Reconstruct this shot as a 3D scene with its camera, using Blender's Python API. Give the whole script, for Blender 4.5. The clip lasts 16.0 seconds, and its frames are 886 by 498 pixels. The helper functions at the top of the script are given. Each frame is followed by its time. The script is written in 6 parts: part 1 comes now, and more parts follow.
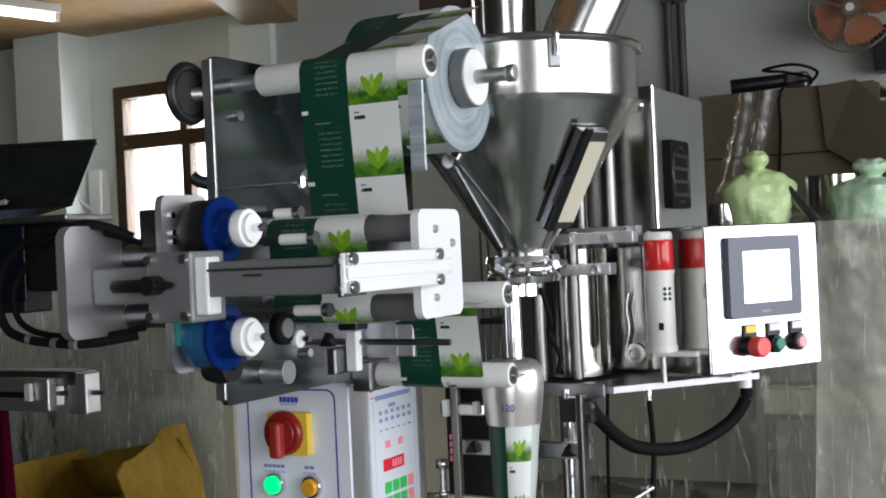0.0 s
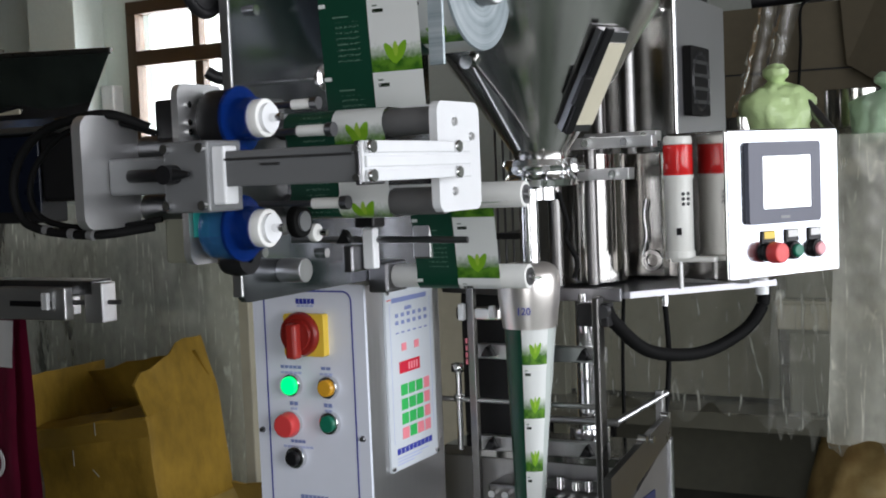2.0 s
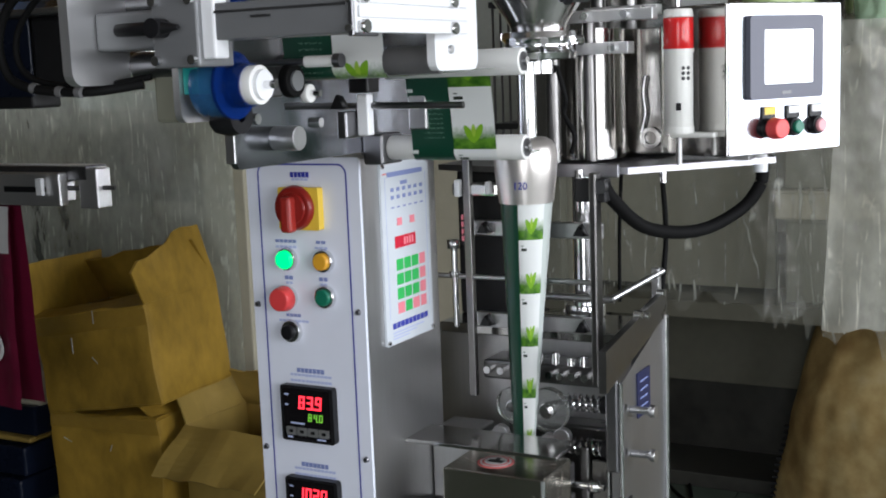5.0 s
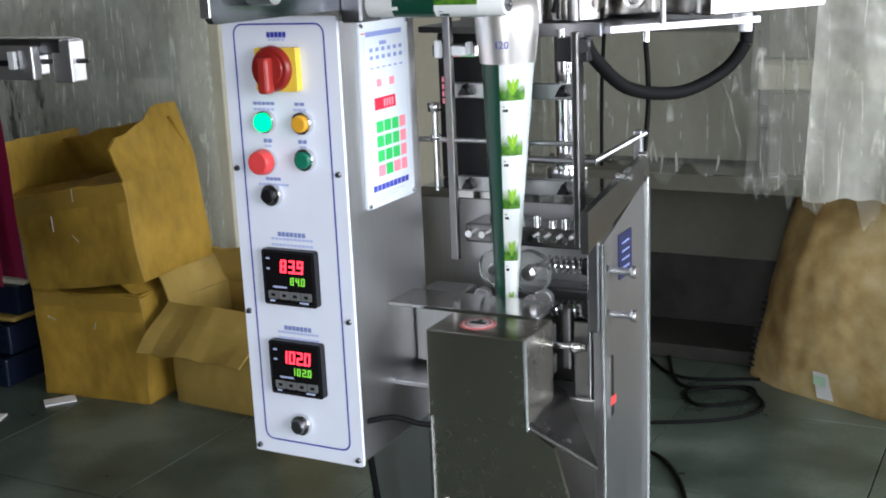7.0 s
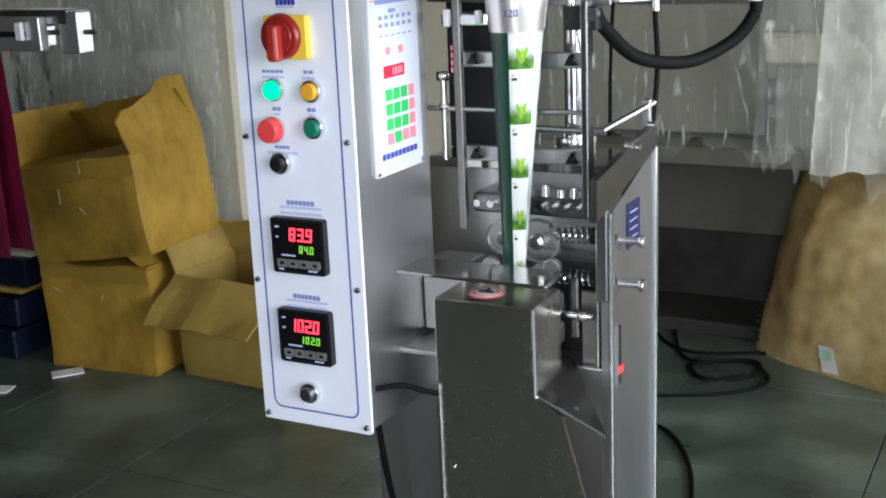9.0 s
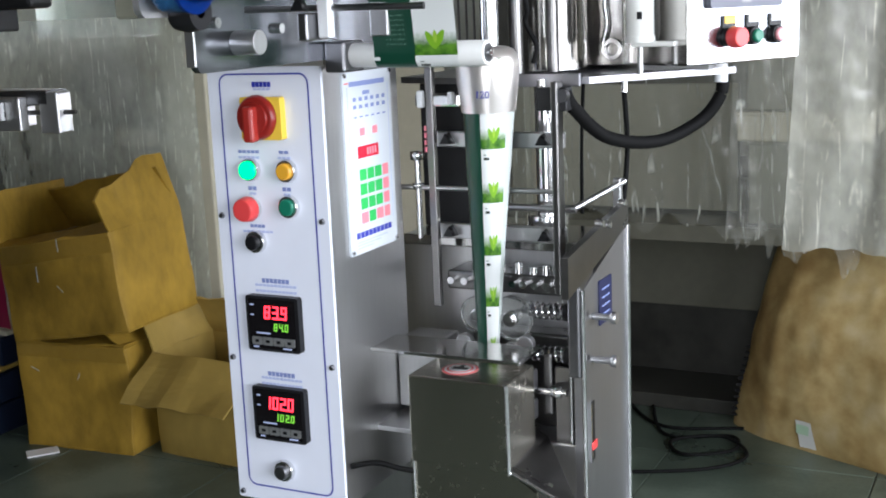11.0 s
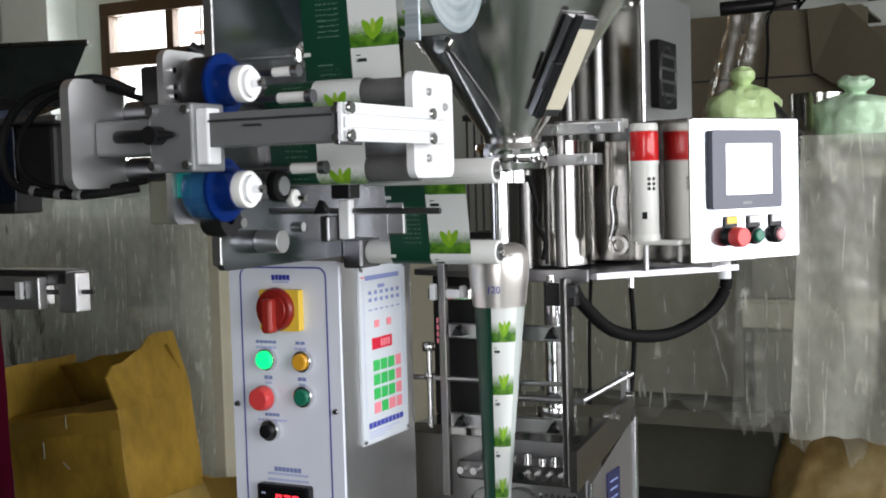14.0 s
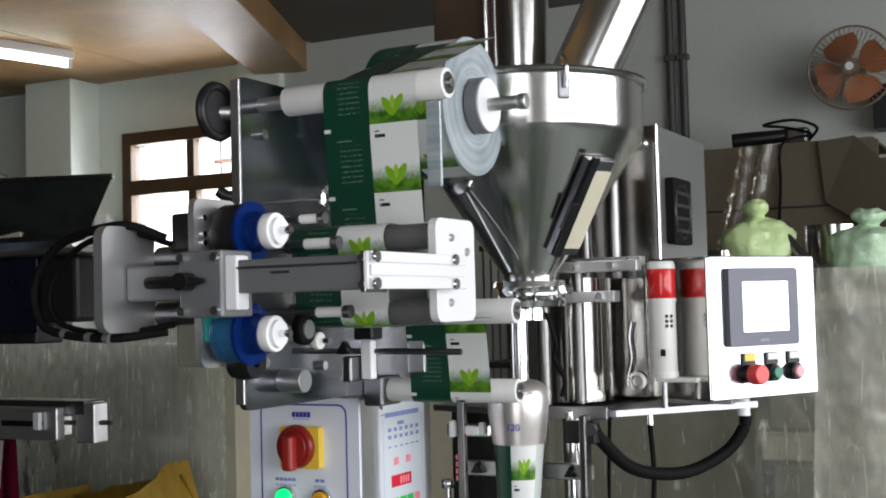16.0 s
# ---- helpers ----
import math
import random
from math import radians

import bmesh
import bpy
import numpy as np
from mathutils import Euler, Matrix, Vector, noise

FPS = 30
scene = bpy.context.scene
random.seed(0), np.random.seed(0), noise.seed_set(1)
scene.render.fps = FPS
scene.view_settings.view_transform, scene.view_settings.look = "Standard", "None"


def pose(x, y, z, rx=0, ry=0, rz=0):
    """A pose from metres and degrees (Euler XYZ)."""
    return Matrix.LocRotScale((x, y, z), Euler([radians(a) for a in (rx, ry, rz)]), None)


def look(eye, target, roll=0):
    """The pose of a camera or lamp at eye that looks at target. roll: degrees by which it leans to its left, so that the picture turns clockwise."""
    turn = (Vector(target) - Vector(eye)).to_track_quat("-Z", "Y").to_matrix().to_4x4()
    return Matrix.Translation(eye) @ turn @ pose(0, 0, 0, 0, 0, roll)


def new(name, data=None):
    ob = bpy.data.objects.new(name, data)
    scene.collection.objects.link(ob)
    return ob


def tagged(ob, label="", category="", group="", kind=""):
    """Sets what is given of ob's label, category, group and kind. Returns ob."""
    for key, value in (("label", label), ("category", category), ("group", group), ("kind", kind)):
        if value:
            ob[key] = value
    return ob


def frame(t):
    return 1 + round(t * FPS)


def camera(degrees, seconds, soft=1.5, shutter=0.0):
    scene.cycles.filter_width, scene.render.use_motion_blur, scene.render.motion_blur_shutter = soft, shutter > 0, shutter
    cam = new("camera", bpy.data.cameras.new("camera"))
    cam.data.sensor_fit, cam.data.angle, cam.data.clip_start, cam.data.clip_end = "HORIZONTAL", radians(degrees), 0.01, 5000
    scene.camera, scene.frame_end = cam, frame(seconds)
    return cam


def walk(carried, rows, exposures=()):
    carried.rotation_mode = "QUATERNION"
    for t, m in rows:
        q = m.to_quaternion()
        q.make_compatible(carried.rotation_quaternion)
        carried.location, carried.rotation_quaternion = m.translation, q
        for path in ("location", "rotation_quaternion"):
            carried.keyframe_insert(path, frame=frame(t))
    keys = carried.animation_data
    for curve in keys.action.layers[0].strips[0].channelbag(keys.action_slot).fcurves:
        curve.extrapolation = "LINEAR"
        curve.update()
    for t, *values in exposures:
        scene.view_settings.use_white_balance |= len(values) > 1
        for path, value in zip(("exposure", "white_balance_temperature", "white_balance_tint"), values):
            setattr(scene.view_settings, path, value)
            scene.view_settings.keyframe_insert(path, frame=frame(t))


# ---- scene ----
cam = camera(40.2, 16.0, soft=1.9)

PATH = [
    (0, (0.836, -1.305, 1.467), (-0.084, 0.471, 1.464), -2.6),
    (0.5, (0.834, -1.304, 1.46), (-0.09, 0.47, 1.425), -2.4),
    (1, (0.83, -1.303, 1.453), (-0.102, 0.465, 1.386), -2.1),
    (1.5, (0.829, -1.302, 1.449), (-0.11, 0.46, 1.345), -2.3),
    (2, (0.827, -1.3, 1.441), (-0.115, 0.459, 1.311), -2.3),
    (2.5, (0.826, -1.299, 1.434), (-0.114, 0.457, 1.255), -2.1),
    (3, (0.824, -1.298, 1.43), (-0.119, 0.454, 1.229), -2.2),
    (3.5, (0.824, -1.299, 1.427), (-0.124, 0.45, 1.219), -2.2),
    (6, (0.82, -1.286, 1.389), (-0.104, 0.445, 1.001), -2.5),
    (6.5, (0.818, -1.287, 1.383), (-0.098, 0.436, 0.946), -2.8),
    (7, (0.82, -1.286, 1.374), (-0.079, 0.435, 0.893), -2.5),
    (7.5, (0.817, -1.288, 1.368), (-0.09, 0.419, 0.854), -2.5),
    (8, (0.817, -1.291, 1.366), (-0.086, 0.416, 0.845), -2.4),
    (10.5, (0.827, -1.297, 1.364), (-0.065, 0.429, 0.89), -2.6),
    (11, (0.834, -1.304, 1.37), (-0.049, 0.446, 0.973), -2.4),
    (11.5, (0.835, -1.312, 1.373), (-0.06, 0.436, 0.994), -1.9),
    (12, (0.838, -1.319, 1.379), (-0.063, 0.432, 1.027), -2.2),
    (12.5, (0.841, -1.323, 1.387), (-0.068, 0.438, 1.116), -2.6),
    (13, (0.843, -1.33, 1.391), (-0.069, 0.439, 1.199), -2.3),
    (13.5, (0.844, -1.339, 1.397), (-0.065, 0.435, 1.234), -1.9),
    (14, (0.846, -1.344, 1.401), (-0.053, 0.438, 1.288), -1.6),
    (14.5, (0.845, -1.353, 1.405), (-0.065, 0.428, 1.357), -1.4),
    (15, (0.847, -1.36, 1.411), (-0.066, 0.42, 1.42), -1.6),
    (15.5, (0.847, -1.361, 1.415), (-0.069, 0.417, 1.453), -1.7),
    (16, (0.849, -1.365, 1.42), (-0.067, 0.41, 1.512), -1.5),
]
walk(cam, [(t, look(eye, target, roll)) for t, eye, target, roll in PATH],
     exposures=((0, -0.38, 6450, 10), (2, -0.44, 6450, 10), (3.7, -0.54, 6450, 10), (5.8, 0.18, 6250, 10), (7, 0.52, 6150, 10), (8.2, 0.56, 6150, 10),
                (10.3, 0.52, 6150, 10), (11.5, 0.42, 6250, 10), (12.5, 0.18, 6500, 10), (13.5, -0.06, 6600, 10), (15, -0.22, 6600, 10), (16, -0.33, 6600, 10)))

# ---- world and lights ----
world = bpy.data.worlds.new("sky")
scene.world = world
world.use_nodes = True
sky = world.node_tree.nodes.new("ShaderNodeTexSky")
sky.sky_type = 'NISHITA'
sky.sun_disc = False
sky.sun_elevation, sky.sun_rotation = radians(40), radians(200)
world.node_tree.links.new(sky.outputs[0], world.node_tree.nodes["Background"].inputs[0])
world.node_tree.nodes["Background"].inputs[1].default_value = 0.12


def area_lamp(name, eye, target, w, h, power, color):
    d = bpy.data.lights.new(name, 'AREA')
    d.shape, d.size, d.size_y, d.energy, d.color = 'RECTANGLE', w, h, power, color
    ob = new(name, d)
    ob.matrix_world = look(eye, target)
    return ob


DAY = (0.94, 0.95, 1.0)
area_lamp("east_daylight", (3.98, 0.6, 1.75), (0, 0.6, 1.75), 3.2, 1.9, 165, DAY)
area_lamp("east_daylight", (3.98, -2.4, 1.75), (0, -2.4, 1.75), 2.4, 1.9, 110, DAY)
area_lamp("door_daylight", (1.55, -3.98, 1.5), (1.55, 0, 1.5), 1.5, 2.6, 58, DAY)
area_lamp("window_daylight", (-4.15, 5.12, 2.05), (-4.15, 0, 1.2), 1.4, 1.0, 70, DAY)


# ---- materials ----
class Nodes:
    """Short calls for building a node material."""

    def __init__(self, name):
        self.m = bpy.data.materials.new(name)
        self.m.use_nodes = True
        self.t = self.m.node_tree
        self.bsdf = self.t.nodes["Principled BSDF"]

    def link(self, a, b):
        self.t.links.new(a, b)

    def put(self, sock, v):
        if isinstance(v, bpy.types.NodeSocket):
            self.link(v, sock)
        else:
            sock.default_value = v

    def math(self, op, a, b=0.0):
        n = self.t.nodes.new("ShaderNodeMath")
        n.operation = op
        self.put(n.inputs[0], a)
        self.put(n.inputs[1], b)
        return n.outputs[0]

    def coord(self, kind="Object"):
        return self.t.nodes.new("ShaderNodeTexCoord").outputs[kind]

    def scaled(self, v, s, lean=0.0):
        n = self.t.nodes.new("ShaderNodeMapping")
        self.link(v, n.inputs[0])
        n.inputs["Rotation"].default_value = (0, radians(lean), 0)
        n.inputs["Scale"].default_value = s
        return n.outputs[0]

    def noise(self, v, scale, detail=4.0):
        n = self.t.nodes.new("ShaderNodeTexNoise")
        self.link(v, n.inputs["Vector"])
        n.inputs["Scale"].default_value, n.inputs["Detail"].default_value = scale, detail
        return n.outputs["Fac"]

    def ramp(self, fac, stops):
        n = self.t.nodes.new("ShaderNodeValToRGB")
        self.put(n.inputs[0], fac)
        e = n.color_ramp.elements
        while len(e) < len(stops):
            e.new(0.5)
        for k, (p, c) in zip(e, stops):
            k.position, k.color = p, (*c, 1)
        return n.outputs[0]

    def mix(self, fac, a, b):
        n = self.t.nodes.new("ShaderNodeMix")
        n.data_type = 'RGBA'
        self.put(n.inputs[0], fac)
        for sock, v in ((n.inputs[6], a), (n.inputs[7], b)):
            self.put(sock, v if isinstance(v, bpy.types.NodeSocket) else (*v, 1))
        return n.outputs[2]

    def bump(self, h, strength, dist=0.002):
        n = self.t.nodes.new("ShaderNodeBump")
        self.link(h, n.inputs["Height"])
        n.inputs["Strength"].default_value, n.inputs["Distance"].default_value = strength, dist
        self.link(n.outputs[0], self.bsdf.inputs["Normal"])

    def set(self, **kw):
        for k, v in kw.items():
            self.put(self.bsdf.inputs[k.replace("_", " ")], v)
        return self


def shade(c, k):
    return tuple(min(1.0, x * k) for x in c)


def surface(name, color, rough=0.5, metal=0.0, var=0.15, fine=60.0, coarse=4.0, bump=0.1, stretch=(1, 1, 1), dist=0.001, spec=0.5):
    """A coloured surface with grain and stains at two scales."""
    n = Nodes(name)
    v = n.scaled(n.coord(), stretch)
    f, c = n.noise(v, fine), n.noise(n.coord(), coarse, 6)
    both = n.math('ADD', n.math('MULTIPLY', f, 0.4), n.math('MULTIPLY', c, 0.6))
    n.set(Base_Color=n.ramp(both, [(0.3, shade(color, 1 - var)), (0.7, shade(color, 1 + var))]),
          Roughness=n.math('ADD', n.math('MULTIPLY', both, 0.25), max(0.02, rough - 0.125)), Metallic=metal, Specular_IOR_Level=spec)
    if bump:
        n.bump(f, bump, dist)
    return n.m


def glow(name, color, strength, rough=0.3):
    n = Nodes(name)
    n.set(Base_Color=(*color, 1), Emission_Color=(*color, 1), Emission_Strength=strength, Roughness=rough)
    return n.m


M = {}
M["steel"] = surface("brushed_steel", (0.55, 0.55, 0.55), 0.38, 1.0, 0.08, 180, 5, 0.12, (1, 1, 0.06), 0.0005)
M["mirror"] = surface("polished_steel", (0.53, 0.52, 0.50), 0.135, 1.0, 0.04, 90, 6, 0.0, (1, 1, 0.05), 0.0004)
M["hopper"] = surface("hopper_steel", (0.56, 0.55, 0.53), 0.19, 1.0, 0.05, 120, 6, 0.03, (1, 1, 0.04), 0.0004)
# its streaky tone is reflections put into the colour, not stains
M["plate"] = surface("dark_polished_plate", (0.33, 0.345, 0.38), 0.17, 1.0, 0.35, 22, 9, 0.10, (1, 1, 0.25), 0.0006)
M["chrome"] = surface("bright_steel", (0.75, 0.75, 0.75), 0.16, 1.0, 0.04, 60, 8, 0.0)
M["dark_steel"] = surface("dark_steel", (0.22, 0.22, 0.23), 0.35, 1.0, 0.12, 80, 8, 0.1)
M["alu"] = surface("anodised_aluminium", (0.20, 0.205, 0.21), 0.42, 0.35, 0.06, 140, 8, 0.05, (0.1, 1, 1))
M["white_plate"] = surface("white_plate", (0.80, 0.81, 0.82), 0.35, 0.0, 0.03, 60, 8, 0.03)
M["white_roller"] = surface("white_nylon", (0.80, 0.80, 0.77), 0.4, 0.0, 0.04, 50, 10, 0.04)
M["grey_rubber"] = surface("grey_rubber", (0.13, 0.13, 0.13), 0.6, 0.0, 0.1, 90, 10, 0.1)
M["black"] = surface("black_plastic", (0.010, 0.010, 0.011), 0.35, 0.0, 0.2, 80, 8, 0.05, spec=0.3)
M["black_rubber"] = surface("black_rubber", (0.005, 0.005, 0.005), 0.7, 0.0, 0.2, 60, 8, 0.1, spec=0.12)
M["panel"] = surface("panel_paint", (0.78, 0.81, 0.90), 0.35, 0.0, 0.02, 40, 5, 0.02)
M["blue_ink"] = surface("blue_ink", (0.03, 0.045, 0.36), 0.4, 0.0, 0.05, 40, 5, 0)
M["grey_ink"] = surface("grey_blue_ink", (0.22, 0.27, 0.52), 0.5, 0.0, 0.05, 40, 5, 0)
M["faint_ink"] = surface("faint_blue_ink", (0.46, 0.52, 0.76), 0.5, 0.0, 0.05, 40, 5, 0)
M["red"] = surface("red_plastic", (0.24, 0.014, 0.010), 0.35, 0.0, 0.06, 40, 8, 0)
M["button_red"] = surface("red_button_plastic", (0.72, 0.06, 0.06), 0.35, 0.0, 0.05, 40, 8, 0)
M["grip_red"] = surface("grip_plastic", (0.32, 0.022, 0.016), 0.35, 0.0, 0.05, 40, 8, 0)
M["yellow"] = surface("yellow_plastic", (0.85, 0.58, 0.06), 0.4, 0.0, 0.05, 40, 8, 0)
M["green"] = surface("green_plastic", (0.01, 0.17, 0.10), 0.35, 0.0, 0.05, 40, 8, 0)
M["amber"] = surface("amber_lens", (0.75, 0.38, 0.03), 0.25, 0.0, 0.05, 40, 8, 0)
M["lamp_green"] = glow("green_lamp", (0.0, 0.80, 0.20), 1.5)
M["led_red"] = glow("red_digits", (1.0, 0.03, 0.05), 2.6)
M["led_green"] = glow("green_digits", (0.20, 0.60, 0.05), 0.55)
M["screen"] = glow("lit_screen", (0.95, 0.97, 1.0), 2.0)
M["hmi_bezel"] = surface("grey_bezel", (0.11, 0.115, 0.15), 0.45, 0.0, 0.04, 50, 8, 0.03)
M["tower_red"] = surface("red_lens", (0.62, 0.02, 0.02), 0.15, 0.0, 0.1, 30, 8, 0)
M["tower_white"] = surface("ivory_plastic", (0.72, 0.72, 0.68), 0.4, 0.0, 0.04, 40, 8, 0.02)
M["key_white"] = surface("membrane_sheet", (0.62, 0.66, 0.70), 0.35, 0.0, 0.03, 40, 8, 0)
M["key_green"] = surface("green_key", (0.03, 0.48, 0.10), 0.4, 0.0, 0.05, 40, 8, 0)
M["key_red"] = surface("pink_key", (0.85, 0.25, 0.30), 0.4, 0.0, 0.05, 40, 8, 0)
M["led_box"] = surface("red_window", (0.65, 0.02, 0.05), 0.2, 0.0, 0.05, 40, 8, 0)
M["teal"] = surface("teal_connector", (0.01, 0.30, 0.28), 0.4, 0.0, 0.15, 120, 30, 0.2)
M["card"] = surface("cardboard", (0.32, 0.195, 0.026), 0.55, 0.0, 0.42, 26, 4, 0.5, (1, 1, 0.6), 0.005, spec=0.3)
M["card_pale"] = surface("pale_cardboard", (0.33, 0.225, 0.052), 0.55, 0.0, 0.28, 16, 5, 0.4, (1, 1, 0.6), 0.005)


def sack_material():
    """Brown paper with broad dark stains, paler scuffs and creases."""
    n = Nodes("stained_sack_paper")
    v = n.coord()
    big, mid, fine = n.noise(v, 3.2, 5), n.noise(v, 14, 6), n.noise(n.scaled(v, (1, 1, 3)), 60, 4)
    col = n.ramp(n.math('ADD', n.math('MULTIPLY', big, 0.6), n.math('MULTIPLY', mid, 0.4)),
                 [(0.36, (0.27, 0.165, 0.055)), (0.46, (0.40, 0.275, 0.105)), (0.54, (0.50, 0.37, 0.16)), (0.64, (0.60, 0.48, 0.26))])
    n.set(Base_Color=col, Roughness=n.math('ADD', n.math('MULTIPLY', mid, 0.3), 0.45))
    n.bump(n.math('ADD', mid, n.math('MULTIPLY', fine, 0.3)), 0.5, 0.004)
    return n.m


M["sack_paper"] = sack_material()
M["card_grey"] = surface("grey_brown_cardboard", (0.098, 0.082, 0.052), 0.8, 0.0, 0.15, 30, 3, 0.15)
M["collar"] = surface("satin_collar_steel", (0.78, 0.74, 0.70), 0.30, 0.85, 0.05, 90, 12, 0.05)
M["guard"] = surface("warm_guard_steel", (0.50, 0.47, 0.40), 0.26, 1.0, 0.06, 90, 5, 0.04)
# darker copy of the steel, with shade put into its colour
M["shadow_steel"] = surface("shaded_steel", (0.20, 0.195, 0.19), 0.30, 1.0, 0.15, 60, 8, 0.05)
M["side_steel"] = surface("grey_brushed_steel", (0.40, 0.40, 0.41), 0.40, 1.0, 0.08, 180, 5, 0.10, (1, 1, 0.06), 0.0005)
M["tray"] = surface("grey_tray_steel", (0.34, 0.34, 0.36), 0.36, 1.0, 0.08, 60, 6, 0.05)
M["brown_post"] = surface("dark_brown_paint", (0.055, 0.034, 0.024), 0.35, 0.0, 0.2, 30, 5, 0.05)
M["tape"] = surface("brown_tape", (0.30, 0.185, 0.03), 0.24, 0.0, 0.15, 40, 6, 0.3)
M["wall"] = surface("painted_plaster", (0.72, 0.79, 0.75), 0.75, 0.0, 0.06, 40, 1.5, 0.15, (1, 1, 1), 0.003)
M["wall_grey"] = surface("grey_green_plaster", (0.48, 0.51, 0.47), 0.75, 0.0, 0.07, 40, 1.5, 0.15, (1, 1, 1), 0.003)
# walls out of view, coloured dark so polished steel reflects a dark room
M["unseen_wall"] = surface("unseen_dark_wall", (0.10, 0.10, 0.09), 0.8, 0.0, 0.25, 20, 1.5, 0.2)
M["ply"] = surface("plywood", (0.38, 0.23, 0.10), 0.5, 0.0, 0.38, 14, 1.8, 0.1, (1, 9, 1))
M["frame_wood"] = surface("window_wood", (0.075, 0.042, 0.018), 0.5, 0.0, 0.2, 40, 5, 0.1, (8, 1, 1))
M["ceiling_grey"] = surface("grey_ceiling", (0.13, 0.12, 0.105), 0.8, 0.0, 0.08, 30, 2, 0.1)
M["cream"] = surface("cream_panel", (0.48, 0.45, 0.34), 0.6, 0.0, 0.1, 30, 3, 0.1)
M["olive"] = surface("olive_grey_panel", (0.20, 0.20, 0.15), 0.65, 0.0, 0.12, 30, 3, 0.1)
# the olive board again, its colour lowered for shade within the bench
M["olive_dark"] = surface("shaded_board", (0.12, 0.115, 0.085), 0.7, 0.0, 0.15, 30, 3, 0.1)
M["olive_pale"] = surface("pale_olive_board", (0.30, 0.29, 0.22), 0.6, 0.0, 0.12, 30, 3, 0.1)
M["shelf_glossy"] = surface("dark_glossy_board", (0.09, 0.088, 0.07), 0.22, 0.0, 0.2, 20, 3, 0.15)
# blotchy near-black for the boards that imitate shade under the bench
M["bench_shade"] = surface("under_bench_shade", (0.034, 0.033, 0.027), 0.5, 0.0, 0.6, 18, 4, 0.2)
M["grey_bundle"] = surface("grey_brown_wrapping", (0.22, 0.20, 0.165), 0.5, 0.0, 0.25, 14, 5, 0.3)
M["dark"] = surface("dark_paint", (0.018, 0.018, 0.019), 0.45, 0.0, 0.2, 30, 5, 0.1, spec=0.3)
M["navy"] = surface("navy_sheet", (0.008, 0.012, 0.026), 0.3, 0.0, 0.25, 12, 3, 0.2, spec=0.25)
M["label_blue"] = surface("blue_label", (0.012, 0.018, 0.07), 0.35, 0.0, 0.05, 30, 5, 0)
M["maroon"] = surface("maroon_bag", (0.16, 0.008, 0.035), 0.4, 0.0, 0.15, 30, 5, 0.2)
M["white_paper"] = surface("white_paper", (0.75, 0.75, 0.74), 0.6, 0.0, 0.04, 30, 5, 0)
M["sticker_red"] = surface("red_sticker", (0.70, 0.16, 0.16), 0.5, 0.0, 0.05, 30, 5, 0)
M["fan_orange"] = surface("orange_fan_blade", (0.33, 0.11, 0.04), 0.4, 0.0, 0.15, 30, 5, 0)
M["fan_cage"] = surface("fan_cage_wire", (0.24, 0.19, 0.14), 0.45, 0.3, 0.15, 30, 5, 0)
M["pipe"] = surface("grey_conduit", (0.06, 0.066, 0.06), 0.45, 0.0, 0.1, 30, 5, 0.05)
M["drum_steel"] = surface("dark_mirror_steel", (0.36, 0.35, 0.335), 0.13, 1.0, 0.05, 60, 6, 0.0)


def reel_side_material():
    """The edge of wound film: fine rings about the spindle, pale and a little shiny."""
    n = Nodes("reel_side")
    s = n.t.nodes.new("ShaderNodeSeparateXYZ")
    n.link(n.coord(), s.inputs[0])
    z = n.math('SUBTRACT', s.outputs[2], 1.668)
    r = n.math('SQRT', n.math('ADD', n.math('MULTIPLY', s.outputs[1], s.outputs[1]), n.math('MULTIPLY', z, z)))
    c = n.t.nodes.new("ShaderNodeCombineXYZ")
    n.link(n.math('MULTIPLY', r, 1.0), c.inputs[0])
    rings, broad, dirt = n.noise(c.outputs[0], 700, 2), n.noise(c.outputs[0], 110, 3), n.noise(n.coord(), 22, 4)
    mix = n.math('ADD', n.math('MULTIPLY', rings, 0.3), n.math('ADD', n.math('MULTIPLY', broad, 0.45), n.math('MULTIPLY', dirt, 0.25)))
    n.set(Base_Color=n.ramp(mix, [(0.36, (0.20, 0.25, 0.27)), (0.5, (0.38, 0.44, 0.47)), (0.64, (0.56, 0.61, 0.63))]), Roughness=0.28, Metallic=0.2)
    n.bump(rings, 0.3, 0.0006)
    return n.m


M["core"] = reel_side_material()
M["tube_light"] = glow("tube_light", (0.86, 1.0, 0.96), 9.0)
M["daylight"] = glow("outdoor_brightness", (1.0, 1.0, 1.0), 3.0)
M["brick_out"] = surface("brick_outside", (0.42, 0.22, 0.15), 0.8, 0.0, 0.15, 20, 3, 0.1)

M["cream_glass"] = surface("cream_glass", (0.62, 0.58, 0.45), 0.15, 0.0, 0.05, 30, 5, 0)
M["box_front"] = surface("satin_box_steel", (0.38, 0.40, 0.43), 0.20, 1.0, 0.06, 90, 6, 0.05)
M["steel_light"] = surface("satin_steel", (0.66, 0.66, 0.66), 0.38, 0.9, 0.05, 90, 6, 0.05)
M["button_pink"] = surface("pink_lens", (0.75, 0.35, 0.38), 0.3, 0.0, 0.05, 30, 5, 0)


def clear(name, color, alpha, rough, bumpy=0.0, scale=18.0):
    """A thin translucent film or shell."""
    n = Nodes(name)
    n.set(Base_Color=(*color, 1), Roughness=rough, Alpha=alpha)
    if bumpy:
        n.bump(n.noise(n.coord(), scale, 5), bumpy, 0.01)
    return n.m


